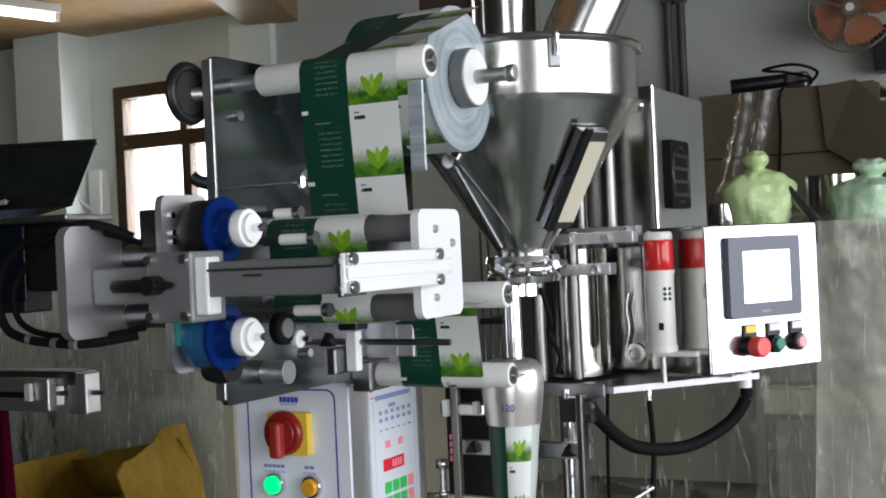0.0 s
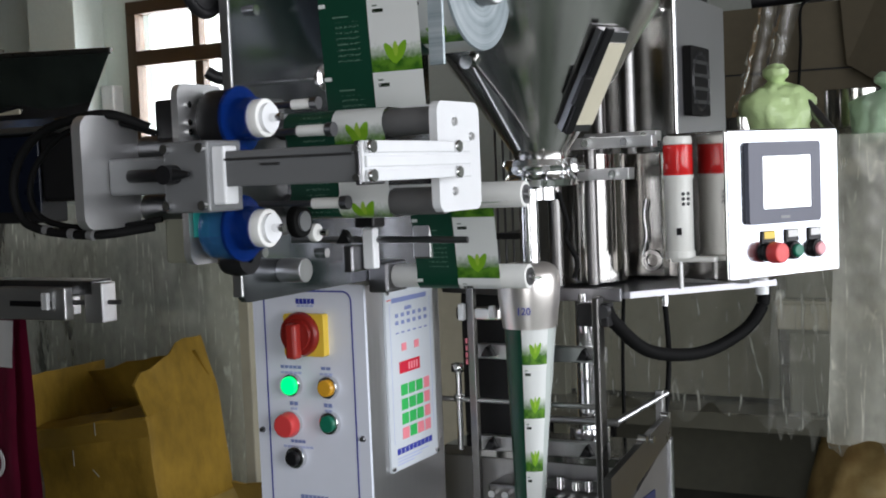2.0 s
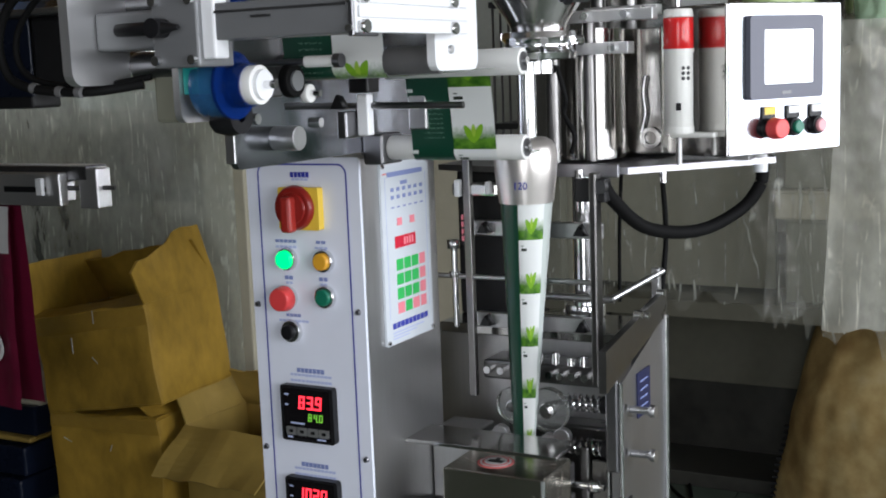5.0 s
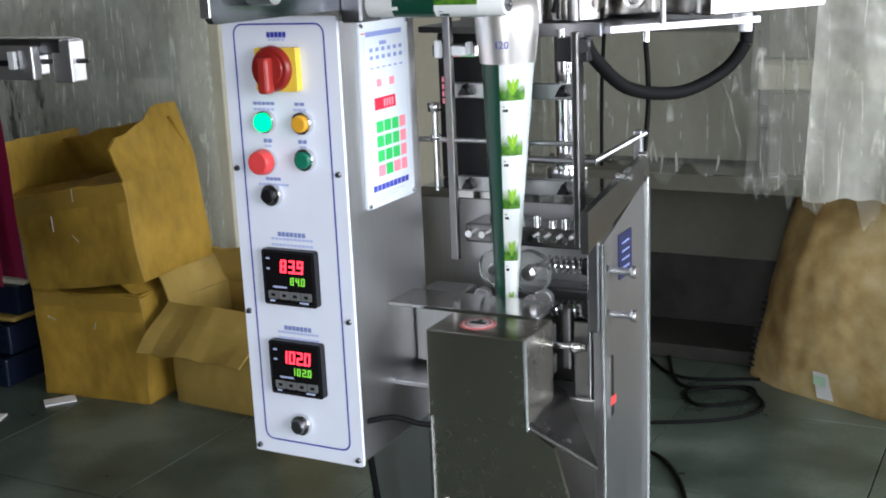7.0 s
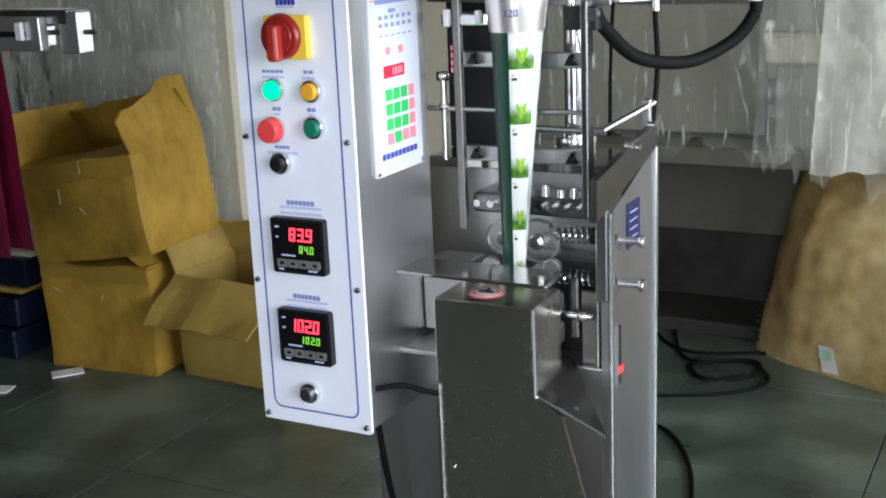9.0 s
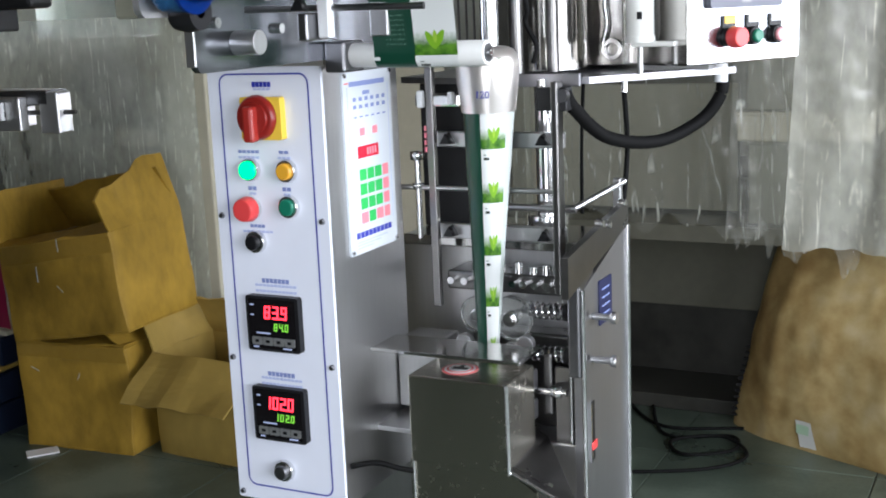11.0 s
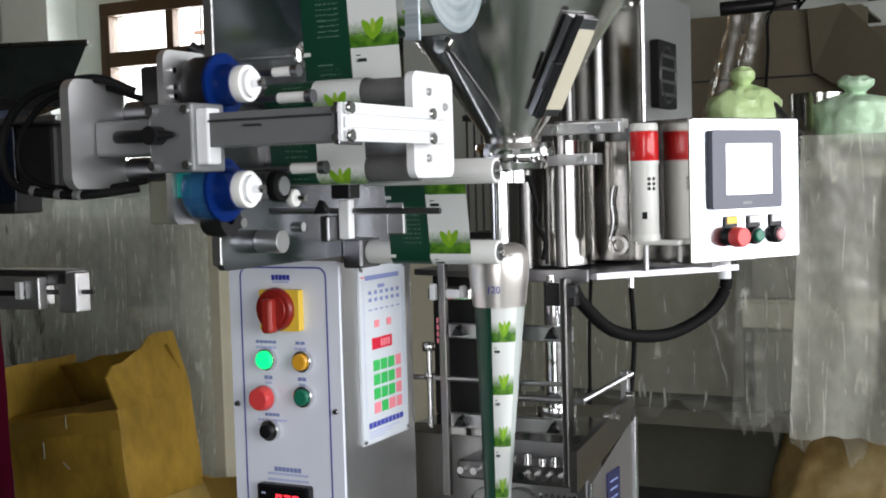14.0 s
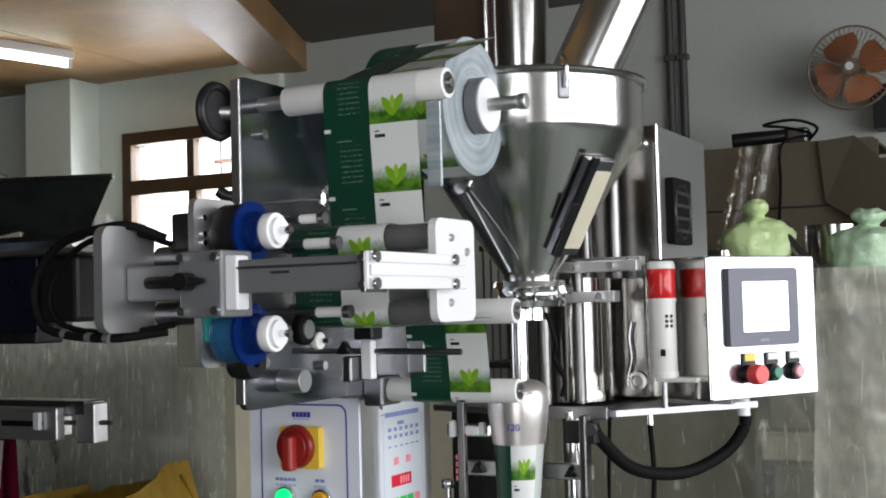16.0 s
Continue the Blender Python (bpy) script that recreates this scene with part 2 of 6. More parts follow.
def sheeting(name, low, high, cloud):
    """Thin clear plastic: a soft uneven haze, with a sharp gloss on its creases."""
    n = Nodes(name)
    a, b, c = n.noise(n.scaled(n.coord(), (1, 1, 0.3)), 5, 4), n.noise(n.scaled(n.coord(), (1, 1, 0.5)), 40, 5), n.noise(n.coord(), 2.0, 3)
    mix = n.math('ADD', n.math('MULTIPLY', a, 0.45), n.math('ADD', n.math('MULTIPLY', b, 0.25), n.math('MULTIPLY', c, 0.30)))
    haze = n.ramp(mix, [(0.36, (low,) * 3), (0.64, (high,) * 3)])
    # pale streaks in the haze: whitened creases and painted highlights in one
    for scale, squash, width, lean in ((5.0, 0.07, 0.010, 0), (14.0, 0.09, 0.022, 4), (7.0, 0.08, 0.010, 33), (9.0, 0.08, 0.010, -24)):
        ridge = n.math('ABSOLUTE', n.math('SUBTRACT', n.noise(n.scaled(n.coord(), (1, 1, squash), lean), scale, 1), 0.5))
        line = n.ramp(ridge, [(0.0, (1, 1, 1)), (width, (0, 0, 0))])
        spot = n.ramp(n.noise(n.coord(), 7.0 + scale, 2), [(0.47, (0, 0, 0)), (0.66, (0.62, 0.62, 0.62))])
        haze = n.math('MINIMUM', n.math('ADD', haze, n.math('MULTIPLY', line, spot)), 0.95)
    bump = n.t.nodes.new("ShaderNodeBump")
    n.link(n.math('ADD', n.noise(n.scaled(n.coord(), (1, 1, 0.4)), 14, 3), n.math('MULTIPLY', b, 0.25)), bump.inputs["Height"])
    bump.inputs["Strength"].default_value, bump.inputs["Distance"].default_value = 0.7, 0.006
    kinds = ("Transparent", "Diffuse", "Translucent", "Glossy")
    clear_, milk, through_, gloss = [n.t.nodes.new("ShaderNodeBsdf" + k) for k in kinds]
    for node in (milk, through_):
        node.inputs[0].default_value = (*cloud, 1)
    gloss.inputs["Roughness"].default_value = 0.2
    fres = n.t.nodes.new("ShaderNodeFresnel")
    fres.inputs[0].default_value = 1.5
    n.link(bump.outputs[0], gloss.inputs["Normal"])
    n.link(bump.outputs[0], fres.inputs["Normal"])
    body, one, two = [n.t.nodes.new("ShaderNodeMixShader") for k in range(3)]
    for node, fac, p, q in ((body, 0.45, milk, through_), (one, haze, clear_, body), (two, n.math('MULTIPLY', fres.outputs[0], 0.9), one, gloss)):
        n.put(node.inputs[0], fac)
        n.link(p.outputs[0], node.inputs[1])
        n.link(q.outputs[0], node.inputs[2])
    n.t.nodes.remove(n.bsdf)
    n.link(two.outputs[0], n.t.nodes["Material Output"].inputs[0])
    return n.m


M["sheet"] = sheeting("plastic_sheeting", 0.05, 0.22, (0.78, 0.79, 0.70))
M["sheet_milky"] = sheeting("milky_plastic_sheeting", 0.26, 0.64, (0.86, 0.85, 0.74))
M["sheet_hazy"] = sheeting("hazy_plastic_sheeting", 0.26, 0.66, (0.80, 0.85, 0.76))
acr = Nodes("clear_acrylic")
acr.set(Base_Color=(0.93, 0.95, 0.93, 1), Roughness=0.04, Transmission_Weight=0.96, IOR=1.25)
M["acrylic"] = acr.m
M["blue_acrylic"] = clear("blue_disc", (0.003, 0.02, 0.13), 0.84, 0.08)
M["blue_pale"] = clear("pale_blue_disc", (0.03, 0.12, 0.28), 0.70, 0.10)
M["green_bag"] = clear("green_plastic_bag", (0.60, 0.78, 0.38), 0.92, 0.3, 0.7, 30)
M["mint_bag"] = clear("mint_plastic_bag", (0.56, 0.78, 0.55), 0.9, 0.3, 0.7, 30)


def floor_material():
    n = Nodes("terrazzo_tiles")
    v = n.t.nodes.new("ShaderNodeNewGeometry").outputs["Position"]
    f, c = n.noise(v, 70, 4), n.noise(v, 2.6, 8)
    base = n.ramp(n.math('ADD', n.math('MULTIPLY', f, 0.12), n.math('MULTIPLY', c, 0.88)),
                  [(0.36, (0.034, 0.046, 0.035)), (0.5, (0.074, 0.097, 0.074)), (0.62, (0.138, 0.170, 0.134))])
    n.set(Base_Color=base, Roughness=n.math('ADD', n.math('MULTIPLY', c, 0.3), 0.16), Specular_IOR_Level=0.35)
    n.bump(f, 0.08, 0.001)
    return n.m


M["floor"] = floor_material()
M["grout"] = surface("dark_joint", (0.06, 0.068, 0.058), 0.9, 0.0, 0.1, 30, 5, 0)

REPEAT = 0.074      # length of one printed label on the film


def film_material():
    """Printed film: green column with lines of text, white column with leaves, by u across and v along in metres."""
    n = Nodes("printed_film")
    s = n.t.nodes.new("ShaderNodeSeparateXYZ")
    n.link(n.coord("UV"), s.inputs[0])
    u, v = s.outputs[0], s.outputs[1]
    w = n.math('FRACT', n.math('DIVIDE', v, REPEAT))

    def band(x, a, b):
        return n.math('MULTIPLY', n.math('GREATER_THAN', x, a), n.math('LESS_THAN', x, b))

    def both(a, b):
        return n.math('MULTIPLY', a, b)

    def leaf(cx, cy, ang, length, width):
        du, dv = n.math('SUBTRACT', n.math('MULTIPLY', u, 1.75), cx * 1.75), n.math('SUBTRACT', w, cy)
        ca, sa = math.cos(ang), math.sin(ang)
        p = n.math('ADD', n.math('MULTIPLY', du, ca), n.math('MULTIPLY', dv, sa))
        q = n.math('SUBTRACT', n.math('MULTIPLY', dv, ca), n.math('MULTIPLY', du, sa))
        r = n.math('ADD', n.math('POWER', n.math('ABSOLUTE', n.math('DIVIDE', p, length)), 1.6),
                   n.math('POWER', n.math('ABSOLUTE', n.math('DIVIDE', q, width)), 2.0))
        return n.math('LESS_THAN', r, 1.0)

    grain = n.noise(n.scaled(n.coord("UV"), (1, 8, 1)), 30, 4)
    right = n.math('GREATER_THAN', u, 0.5)
    col = n.mix(right, (0.006, 0.05, 0.028), (0.76, 0.78, 0.76))
    meadow = n.math('ADD', 0.30, n.math('MULTIPLY', grain, 0.16))
    field = n.math('DIVIDE', n.math('SUBTRACT', meadow, w), 0.22)
    field = n.math('MINIMUM', n.math('MAXIMUM', field, 0.0), 1.0)
    greens = n.ramp(n.noise(n.scaled(n.coord("UV"), (1, 10, 1)), 9, 3), [(0.35, (0.02, 0.10, 0.006)), (0.65, (0.12, 0.28, 0.025))])
    col = n.mix(both(right, field), col, greens)
    for cx, cy, a, l, k in ((0.70, 0.24, 2.2, 0.17, 0.07), (0.80, 0.26, 0.95, 0.17, 0.07), (0.75, 0.30, 1.55, 0.10, 0.045)):
        col = n.mix(both(right, leaf(cx, cy, a, l, k)), col, (0.20, 0.42, 0.02) if k > 0.05 else (0.32, 0.52, 0.05))
    word = both(both(band(u, 0.55, 0.66), band(w, 0.80, 0.85)), n.math('GREATER_THAN', n.noise(n.scaled(n.coord("UV"), (60, 60, 1)), 1.5, 1), 0.36))
    col = n.mix(word, col, (0.01, 0.02, 0.01))
    col = n.mix(both(band(u, 0.55, 0.60), band(w, 0.885, 0.905)), col, (0.10, 0.14, 0.10))
    lines = both(band(n.math('FRACT', n.math('MULTIPLY', w, 13.0)), 0.3, 0.62), band(w, 0.14, 0.72))
    length = n.noise(n.scaled(n.coord("UV"), (40, 900, 1)), 1.0, 0)
    text = both(both(lines, n.math('GREATER_THAN', length, 0.5)), band(u, 0.16, 0.40))
    text = n.math('MAXIMUM', text, both(band(u, 0.14, 0.30), band(w, 0.78, 0.80)))
    col = n.mix(n.math('MULTIPLY', text, 0.28), col, (0.40, 0.60, 0.48))
    col = n.mix(both(band(u, 0.0, 0.07), band(w, 0.93, 0.985)), col, (0.75, 0.78, 0.76))
    col = n.mix(n.math('GREATER_THAN', u, 1.0001), col, (0.52, 0.57, 0.54))
    n.set(Base_Color=col, Roughness=0.28)
    n.bump(n.noise(n.coord(), 40, 3), 0.08, 0.002)
    return n.m


M["film"] = film_material()


# ---- building helpers ----
def part(name, bm, material, parent, label=""):
    """Links a bmesh as one mesh object under a thing or a part."""
    bmesh.ops.recalc_face_normals(bm, faces=bm.faces)
    for e in bm.edges:
        if len(e.link_faces) == 2 and (e.link_faces[0].smooth != e.link_faces[1].smooth or e.calc_face_angle(0) > 0.9):
            e.smooth = False
    me = bpy.data.meshes.new(name)
    bm.to_mesh(me)
    bm.free()
    for p in me.polygons:
        p.use_smooth = len(p.vertices) == 4 and p.use_smooth
    me.materials.append(M[material] if isinstance(material, str) else material)
    ob = new(name, me)
    if parent:
        ob.parent = parent
        base = parent
        while base.parent:
            base = base.parent
        if parent is base:
            ob.matrix_parent_inverse = Matrix.Translation(-base.location)
    return tagged(ob, label)


def thing(name, at, label, category, group="", kind=""):
    ob = new(name)
    ob.empty_display_size = 0.05
    ob.location = at
    return tagged(ob, label, category, group, kind)


def solo(name, bm, material, label, category, group="", kind=""):
    return tagged(part(name, bm, material, None), label, category, group, kind)


def box(x0, y0, z0, x1, y1, z1, bev=0.0, bm=None, turn=None):
    bm = bm or bmesh.new()
    m = Matrix.Translation(((x0 + x1) / 2, (y0 + y1) / 2, (z0 + z1) / 2)) @ Matrix.Diagonal((x1 - x0, y1 - y0, z1 - z0, 1))
    g = bmesh.ops.create_cube(bm, size=1, matrix=(turn @ m) if turn else m)
    if bev:
        es = {e for v in g["verts"] for e in v.link_edges}
        bmesh.ops.bevel(bm, geom=list(es), offset=bev, segments=2, affect='EDGES', profile=0.5)
    return bm


def rod(p0, p1, r0, r1=None, seg=24, bm=None, bev=0.0):
    """A cylinder or cone from p0 to p1."""
    bm = bm or bmesh.new()
    p0, p1 = Vector(p0), Vector(p1)
    d = p1 - p0
    m = Matrix.Translation((p0 + p1) / 2) @ d.to_track_quat('Z', 'Y').to_matrix().to_4x4()
    g = bmesh.ops.create_cone(bm, cap_ends=True, segments=seg, radius1=r0, radius2=r0 if r1 is None else r1, depth=d.length, matrix=m)
    fs = {f for v in g["verts"] for f in v.link_faces}
    for f in fs:
        f.smooth = len(f.verts) == 4
    if bev:
        es = [e for e in {e for v in g["verts"] for e in v.link_edges} if any(len(f.verts) > 4 for f in e.link_faces)]
        bmesh.ops.bevel(bm, geom=es, offset=bev, segments=2, affect='EDGES', profile=0.5)
    return bm


def lathe(center, profile, seg=48, bm=None, axis='z'):
    bm = bm or bmesh.new()
    rings = []
    for r, h in profile:
        ring = []
        for i in range(seg):
            a = 2 * math.pi * i / seg
            c, s = r * math.cos(a), r * math.sin(a)
            ring.append(bm.verts.new(Vector(center) + Vector((c, s, h) if axis == 'z' else (h, c, s) if axis == 'x' else (c, h, s))))
        rings.append(ring)
    for a, b in zip(rings, rings[1:]):
        for i in range(seg):
            f = bm.faces.new((a[i], a[(i + 1) % seg], b[(i + 1) % seg], b[i]))
            f.smooth = True
    return bm


def plate(axis, at, thick, u0, v0, u1, v1, r=0.006, bm=None, seg=5):
    """A plate with rounded corners; axis is its normal, u and v its other two axes in x, y, z order."""
    bm = bm or bmesh.new()
    pts = []
    for cu, cv, a0 in ((u1 - r, v1 - r, 0), (u0 + r, v1 - r, 90), (u0 + r, v0 + r, 180), (u1 - r, v0 + r, 270)):
        for i in range(seg + 1):
            a = radians(a0 + 90 * i / seg)
            pts.append((cu + r * math.cos(a), cv + r * math.sin(a)))

    def place(w, u, v):
        return {'x': (w, u, v), 'y': (u, w, v), 'z': (u, v, w)}[axis]
    lo = [bm.verts.new(place(at, *p)) for p in pts]
    hi = [bm.verts.new(place(at + thick, *p)) for p in pts]
    bm.faces.new(lo)
    bm.faces.new(hi)
    for i in range(len(pts)):
        bm.faces.new((lo[i], lo[i - 1], hi[i - 1], hi[i]))
    return bm


def smooth_line(points, steps=8):
    """Points along a smooth curve through those given."""
    p = [Vector(q) for q in points]
    p = [2 * p[0] - p[1]] + p + [2 * p[-1] - p[-2]]
    out = []
    for a, b, c, d in zip(p, p[1:], p[2:], p[3:]):
        for i in range(steps):
            t = i / steps
            out.append(0.5 * (2 * b + (c - a) * t + (2 * a - 5 * b + 4 * c - d) * t * t + (3 * b - a - 3 * c + d) * t ** 3))
    return out + [p[-2]]


def hose(points, r, steps=8, seg=10, bm=None, ribs=0.0):
    bm = bm or bmesh.new()
    line = smooth_line(points, steps)
    rings, up = [], Vector((0.31, 0.17, 0.93))
    for i, q in enumerate(line):
        d = (line[min(i + 1, len(line) - 1)] - line[max(i - 1, 0)]).normalized()
        s = d.cross(up).normalized()
        if s.length < 0.1:
            s = d.cross(Vector((1, 0, 0))).normalized()
        w = s.cross(d)
        rr = r * (1 + ribs * (i % 2))
        rings.append([bm.verts.new(q + rr * (math.cos(a) * s + math.sin(a) * w)) for a in (2 * math.pi * k / seg for k in range(seg))])
    for a, b in zip(rings, rings[1:]):
        for k in range(seg):
            f = bm.faces.new((a[k], a[(k + 1) % seg], b[(k + 1) % seg], b[k]))
            f.smooth = True
    bm.faces.new(rings[0])
    bm.faces.new(rings[-1])
    return bm


def ribbon(path, x0, x1, start=0.0, thick=0.0004):
    """A film of constant width along a path in the y-z plane, with u across and v along."""
    bm = bmesh.new()
    uv = bm.loops.layers.uv.new("UVMap")
    run, prev, last = start, None, None
    for y, z in path:
        if prev is not None:
            run += math.hypot(y - prev[0], z - prev[1])
        row = [bm.verts.new((x0 + (x1 - x0) * k / 6, y, z)) for k in range(7)]
        if last:
            for k in range(6):
                f = bm.faces.new((last[0][k], last[0][k + 1], row[k + 1], row[k]))
                f.smooth = True
                for lp, (a, b) in zip(f.loops, ((k, last[1]), (k + 1, last[1]), (k + 1, run), (k, run))):
                    lp[uv].uv = (a / 6, -b)
        last, prev = (row, run), (y, z)
    return bm


def words(text, size, m, material, parent, name="digit", pitch=0.62):
    """Writing, each character a mesh of its own."""
    x = -pitch * size * (len(text.replace(".", "")) - 1) / 2
    for ch in text:
        c = bpy.data.curves.new(name, 'FONT')
        c.body, c.size, c.align_x, c.align_y, c.extrude = ch, size, 'CENTER', 'CENTER', 0.0003
        tmp = new(name, c)
        me = bpy.data.meshes.new_from_object(tmp)
        bpy.data.objects.remove(tmp)
        if ch == ".":
            me.transform(m @ Matrix.Translation((x - pitch * size / 2, 0, 0)))
        else:
            me.transform(m @ Matrix.Translation((x, 0, 0)))
            x += pitch * size
        bm = bmesh.new()
        bm.from_mesh(me)
        part(name, bm, material, parent)


def segments(text, height, m, material, parent, pitch):
    """A lit number, each digit a mesh of seven-segment bars, right-aligned at the frame's origin."""
    lit = {"0": "abcdef", "1": "bc", "2": "abdeg", "3": "abcdg", "4": "bcfg", "8": "abcdefg", "9": "abcdfg"}
    cells = {"a": [(0, 4), (1, 4), (2, 4)], "g": [(0, 2), (1, 2), (2, 2)], "d": [(0, 0), (1, 0), (2, 0)],
             "f": [(0, 2), (0, 3), (0, 4)], "b": [(2, 2), (2, 3), (2, 4)], "e": [(0, 0), (0, 1), (0, 2)], "c": [(2, 0), (2, 1), (2, 2)]}
    w, t = height * 0.52, height * 0.14
    xs, ys = (0, t, w - t, w), (0, t, (height - t) / 2, (height + t) / 2, height - t, height)
    x = -pitch * len(text.replace(".", ""))
    slant = Matrix(((1, 0.10, 0, 0), (0, 1, 0, 0), (0, 0, 1, 0), (0, 0, 0, 1)))
    for ch in text:
        bm = bmesh.new()
        if ch == ".":
            box(x - pitch + w + t * 0.25, 0, 0, x - pitch + w + t * 1.25, t, 0.0004, bm=bm)
        else:
            corner = {}
            for i, j in sorted({c for k in lit[ch] for c in cells[k]}):
                ring = [corner.setdefault(p, bm.verts.new((x + xs[p[0]], ys[p[1]], 0))) if p not in corner else corner[p]
                        for p in ((i, j), (i + 1, j), (i + 1, j + 1), (i, j + 1))]
                bm.faces.new(ring)
            up_ = bmesh.ops.extrude_face_region(bm, geom=list(bm.faces))
            bmesh.ops.translate(bm, verts=[v for v in up_["geom"] if isinstance(v, bmesh.types.BMVert)], vec=(0, 0, 0.0004))
            x += pitch
        bm.transform(m @ slant)
        part("digit" if ch != "." else "decimal_point", bm, material, parent)


def sheet(origin, du, dv, nu, nv, wrinkle, seed, folds=0.0, freq=14.0, ragged=0.0):
    """A hanging, wrinkled sheet."""
    bm = bmesh.new()
    o, du, dv = Vector(origin), Vector(du), Vector(dv)
    nrm = du.cross(dv).normalized()
    grid = []
    for j in range(nv + 1):
        row = []
        for i in range(nu + 1):
            a, b = i / nu, j / nv
            q = o + du * a + dv * b * (1 + ragged * (noise.noise(Vector((5 * a, seed, 0))) + 0.4 * noise.noise(Vector((17 * a, seed, 2)))))
            s = Vector((q.x, q.y, q.z * 0.35))
            d = wrinkle * (0.8 * noise.noise(s * 4 + Vector((seed, 0, 0))) + 0.45 * noise.noise(s * 13 + Vector((0, seed, 0))) + 0.2 * noise.noise(q * 28))
            d += folds * 0.6 * math.sin(2 * freq * a * du.length + 3.0 * noise.noise(q * 2 + Vector((seed, seed, 0)))) * (0.4 + 0.6 * b)
            row.append(bm.verts.new(q + nrm * d))
        grid.append(row)
    for j in range(nv):
        for i in range(nu):
            f = bm.faces.new((grid[j][i], grid[j][i + 1], grid[j + 1][i + 1], grid[j + 1][i]))
            f.smooth = True
    return bm


def hexbolt(at, axis, r=0.004, h=0.004, parent=None, name="bolt", material="chrome"):
    a = Vector(at)
    return part(name, rod(a, a + Vector(axis) * h, r, r * 0.92, 10), material, parent)


# ---- the room ----
def structure(name, bm, material, label, category):
    return solo(name, bm, material, label, category, kind="structure")


structure("floor", box(-8.2, -4.2, -0.12, 4.2, 5.4, -0.004), "grout", "grey green terrazzo tile floor with dark joints", "floor")
structure("wall_window", box(-8.0, 5.0, 0, -4.87, 5.2, 3.02), "wall", "pale painted plaster wall with a wooden window", "wall")
wb = box(-3.35, 5.0, 0, -3.2, 5.2, 3.02)
box(-4.87, 5.0, 0, -3.35, 5.2, 1.50, bm=wb)
box(-4.87, 5.0, 2.645, -3.35, 5.2, 3.02, bm=wb)
structure("wall_window_surround", wb, "wall", "pale painted plaster around the wooden window", "wall")
structure("pillar_1", box(-5.52, 4.72, 0, -5.10, 4.998, 3.02, 0.006), "wall", "pale painted pillar against the wall", "pillar")
structure("pillar_2", box(-3.5, 4.45, 0, -3.2, 4.998, 3.02, 0.006), "wall", "pale painted pillar at the wall's corner", "pillar")
structure("wall_back", box(-3.2, 4.5, 0, 4.0, 4.7, 3.08), "wall_grey", "grey green plaster wall with conduit and fan", "wall")
structure("wall_left", box(-8.2, -4.0, 0, -8.0, 5.2, 3.08), "unseen_wall", "unseen plaster wall darkened for the steel's reflections", "wall")
we = box(4.0, -4.0, 0, 4.2, -3.6, 3.08)
box(4.0, 2.2, 0, 4.2, 4.7, 3.08, bm=we)
box(4.0, -3.6, 0, 4.2, 2.2, 0.8, bm=we)
box(4.0, -3.6, 2.7, 4.2, 2.2, 3.08, bm=we)
box(4.0, -1.2, 0.8, 4.2, -1.0, 2.7, bm=we)
structure("wall_right", we, "unseen_wall", "unseen darkened plaster wall with a window opening", "wall")
wf = box(-8.0, -4.2, 0, -3.4, -4.0, 3.08)
box(-3.4, -4.2, 0, 0.75, -4.0, 3.08, bm=wf)
box(2.35, -4.2, 0, 4.2, -4.0, 3.08, bm=wf)
box(0.75, -4.2, 2.85, 2.35, -4.0, 3.08, bm=wf)
structure("wall_front", wf, "unseen_wall", "unseen darkened plaster wall with open doorway and window", "wall")
cl_ = box(-8.0, -4.0, 3.03, -3.2, 5.0, 3.14)
for i in range(4):
    for j in range(4):
        box(-8.0 + 1.2 * i + 0.004, -4.0 + 2.25 * j + 0.004, 3.02, -6.8 + 1.2 * i - 0.004, -1.75 + 2.25 * j - 0.004, 3.0295, bm=cl_)
structure("ceiling", cl_, "ply", "brown plywood ceiling with a tube light", "ceiling")
structure("ceiling_high", box(-3.0, -4.0, 2.96, 4.2, 4.7, 3.1), "ceiling_grey", "grey concrete ceiling", "ceiling")
beam = Matrix.Translation((-3.2, 4.47, 0)) @ Matrix.Rotation(math.atan2(-1.46, 0.62), 4, 'Z')
structure("ceiling_beam", box(0, -0.16, 2.80, 8.6, 0.16, 3.018, 0.004, turn=beam), "ply", "brown plywood clad ceiling beam", "beam")

# window: wooden frame with transom, mullions and glowing outside
win = thing("window_1", (-4.2, 5.0, 1.50), "brown wooden window with bright daylight panes", "window", kind="structure")
for nm, b in (("window_frame", (-4.87, 4.96, 2.56, -3.35, 5.05, 2.645)), ("window_frame", (-4.87, 4.96, 1.50, -4.79, 5.05, 2.56)),
              ("window_frame", (-3.44, 4.96, 1.50, -3.35, 5.05, 2.56)), ("window_sill", (-4.79, 4.94, 1.50, -3.44, 5.05, 1.59)),
              ("transom", (-4.79, 4.95, 2.215, -3.44, 5.06, 2.315)), ("mullion", (-4.31, 4.97, 1.59, -4.24, 5.04, 2.215)), ("mullion", (-4.32, 4.97, 2.315, -4.26, 5.04, 2.56))):
    part(nm, box(*b, 0.005), "frame_wood", win)
wp = clear("window_pane", (0.9, 0.95, 0.95), 0.12, 0.05)
for b in ((-4.79, 5.0, 1.59, -4.31, 5.006, 2.215), (-4.24, 5.0, 1.59, -3.44, 5.006, 2.215), (-4.79, 5.0, 2.315, -4.32, 5.006, 2.56), (-4.26, 5.0, 2.315, -3.44, 5.006, 2.56)):
    part("pane", box(*b), wp, win).visible_shadow = False
structure("backdrop", box(-6.0, 6.2, 0.6, -2.0, 6.25, 3.08), "daylight", "bright overexposed outdoors beyond the window", "backdrop")
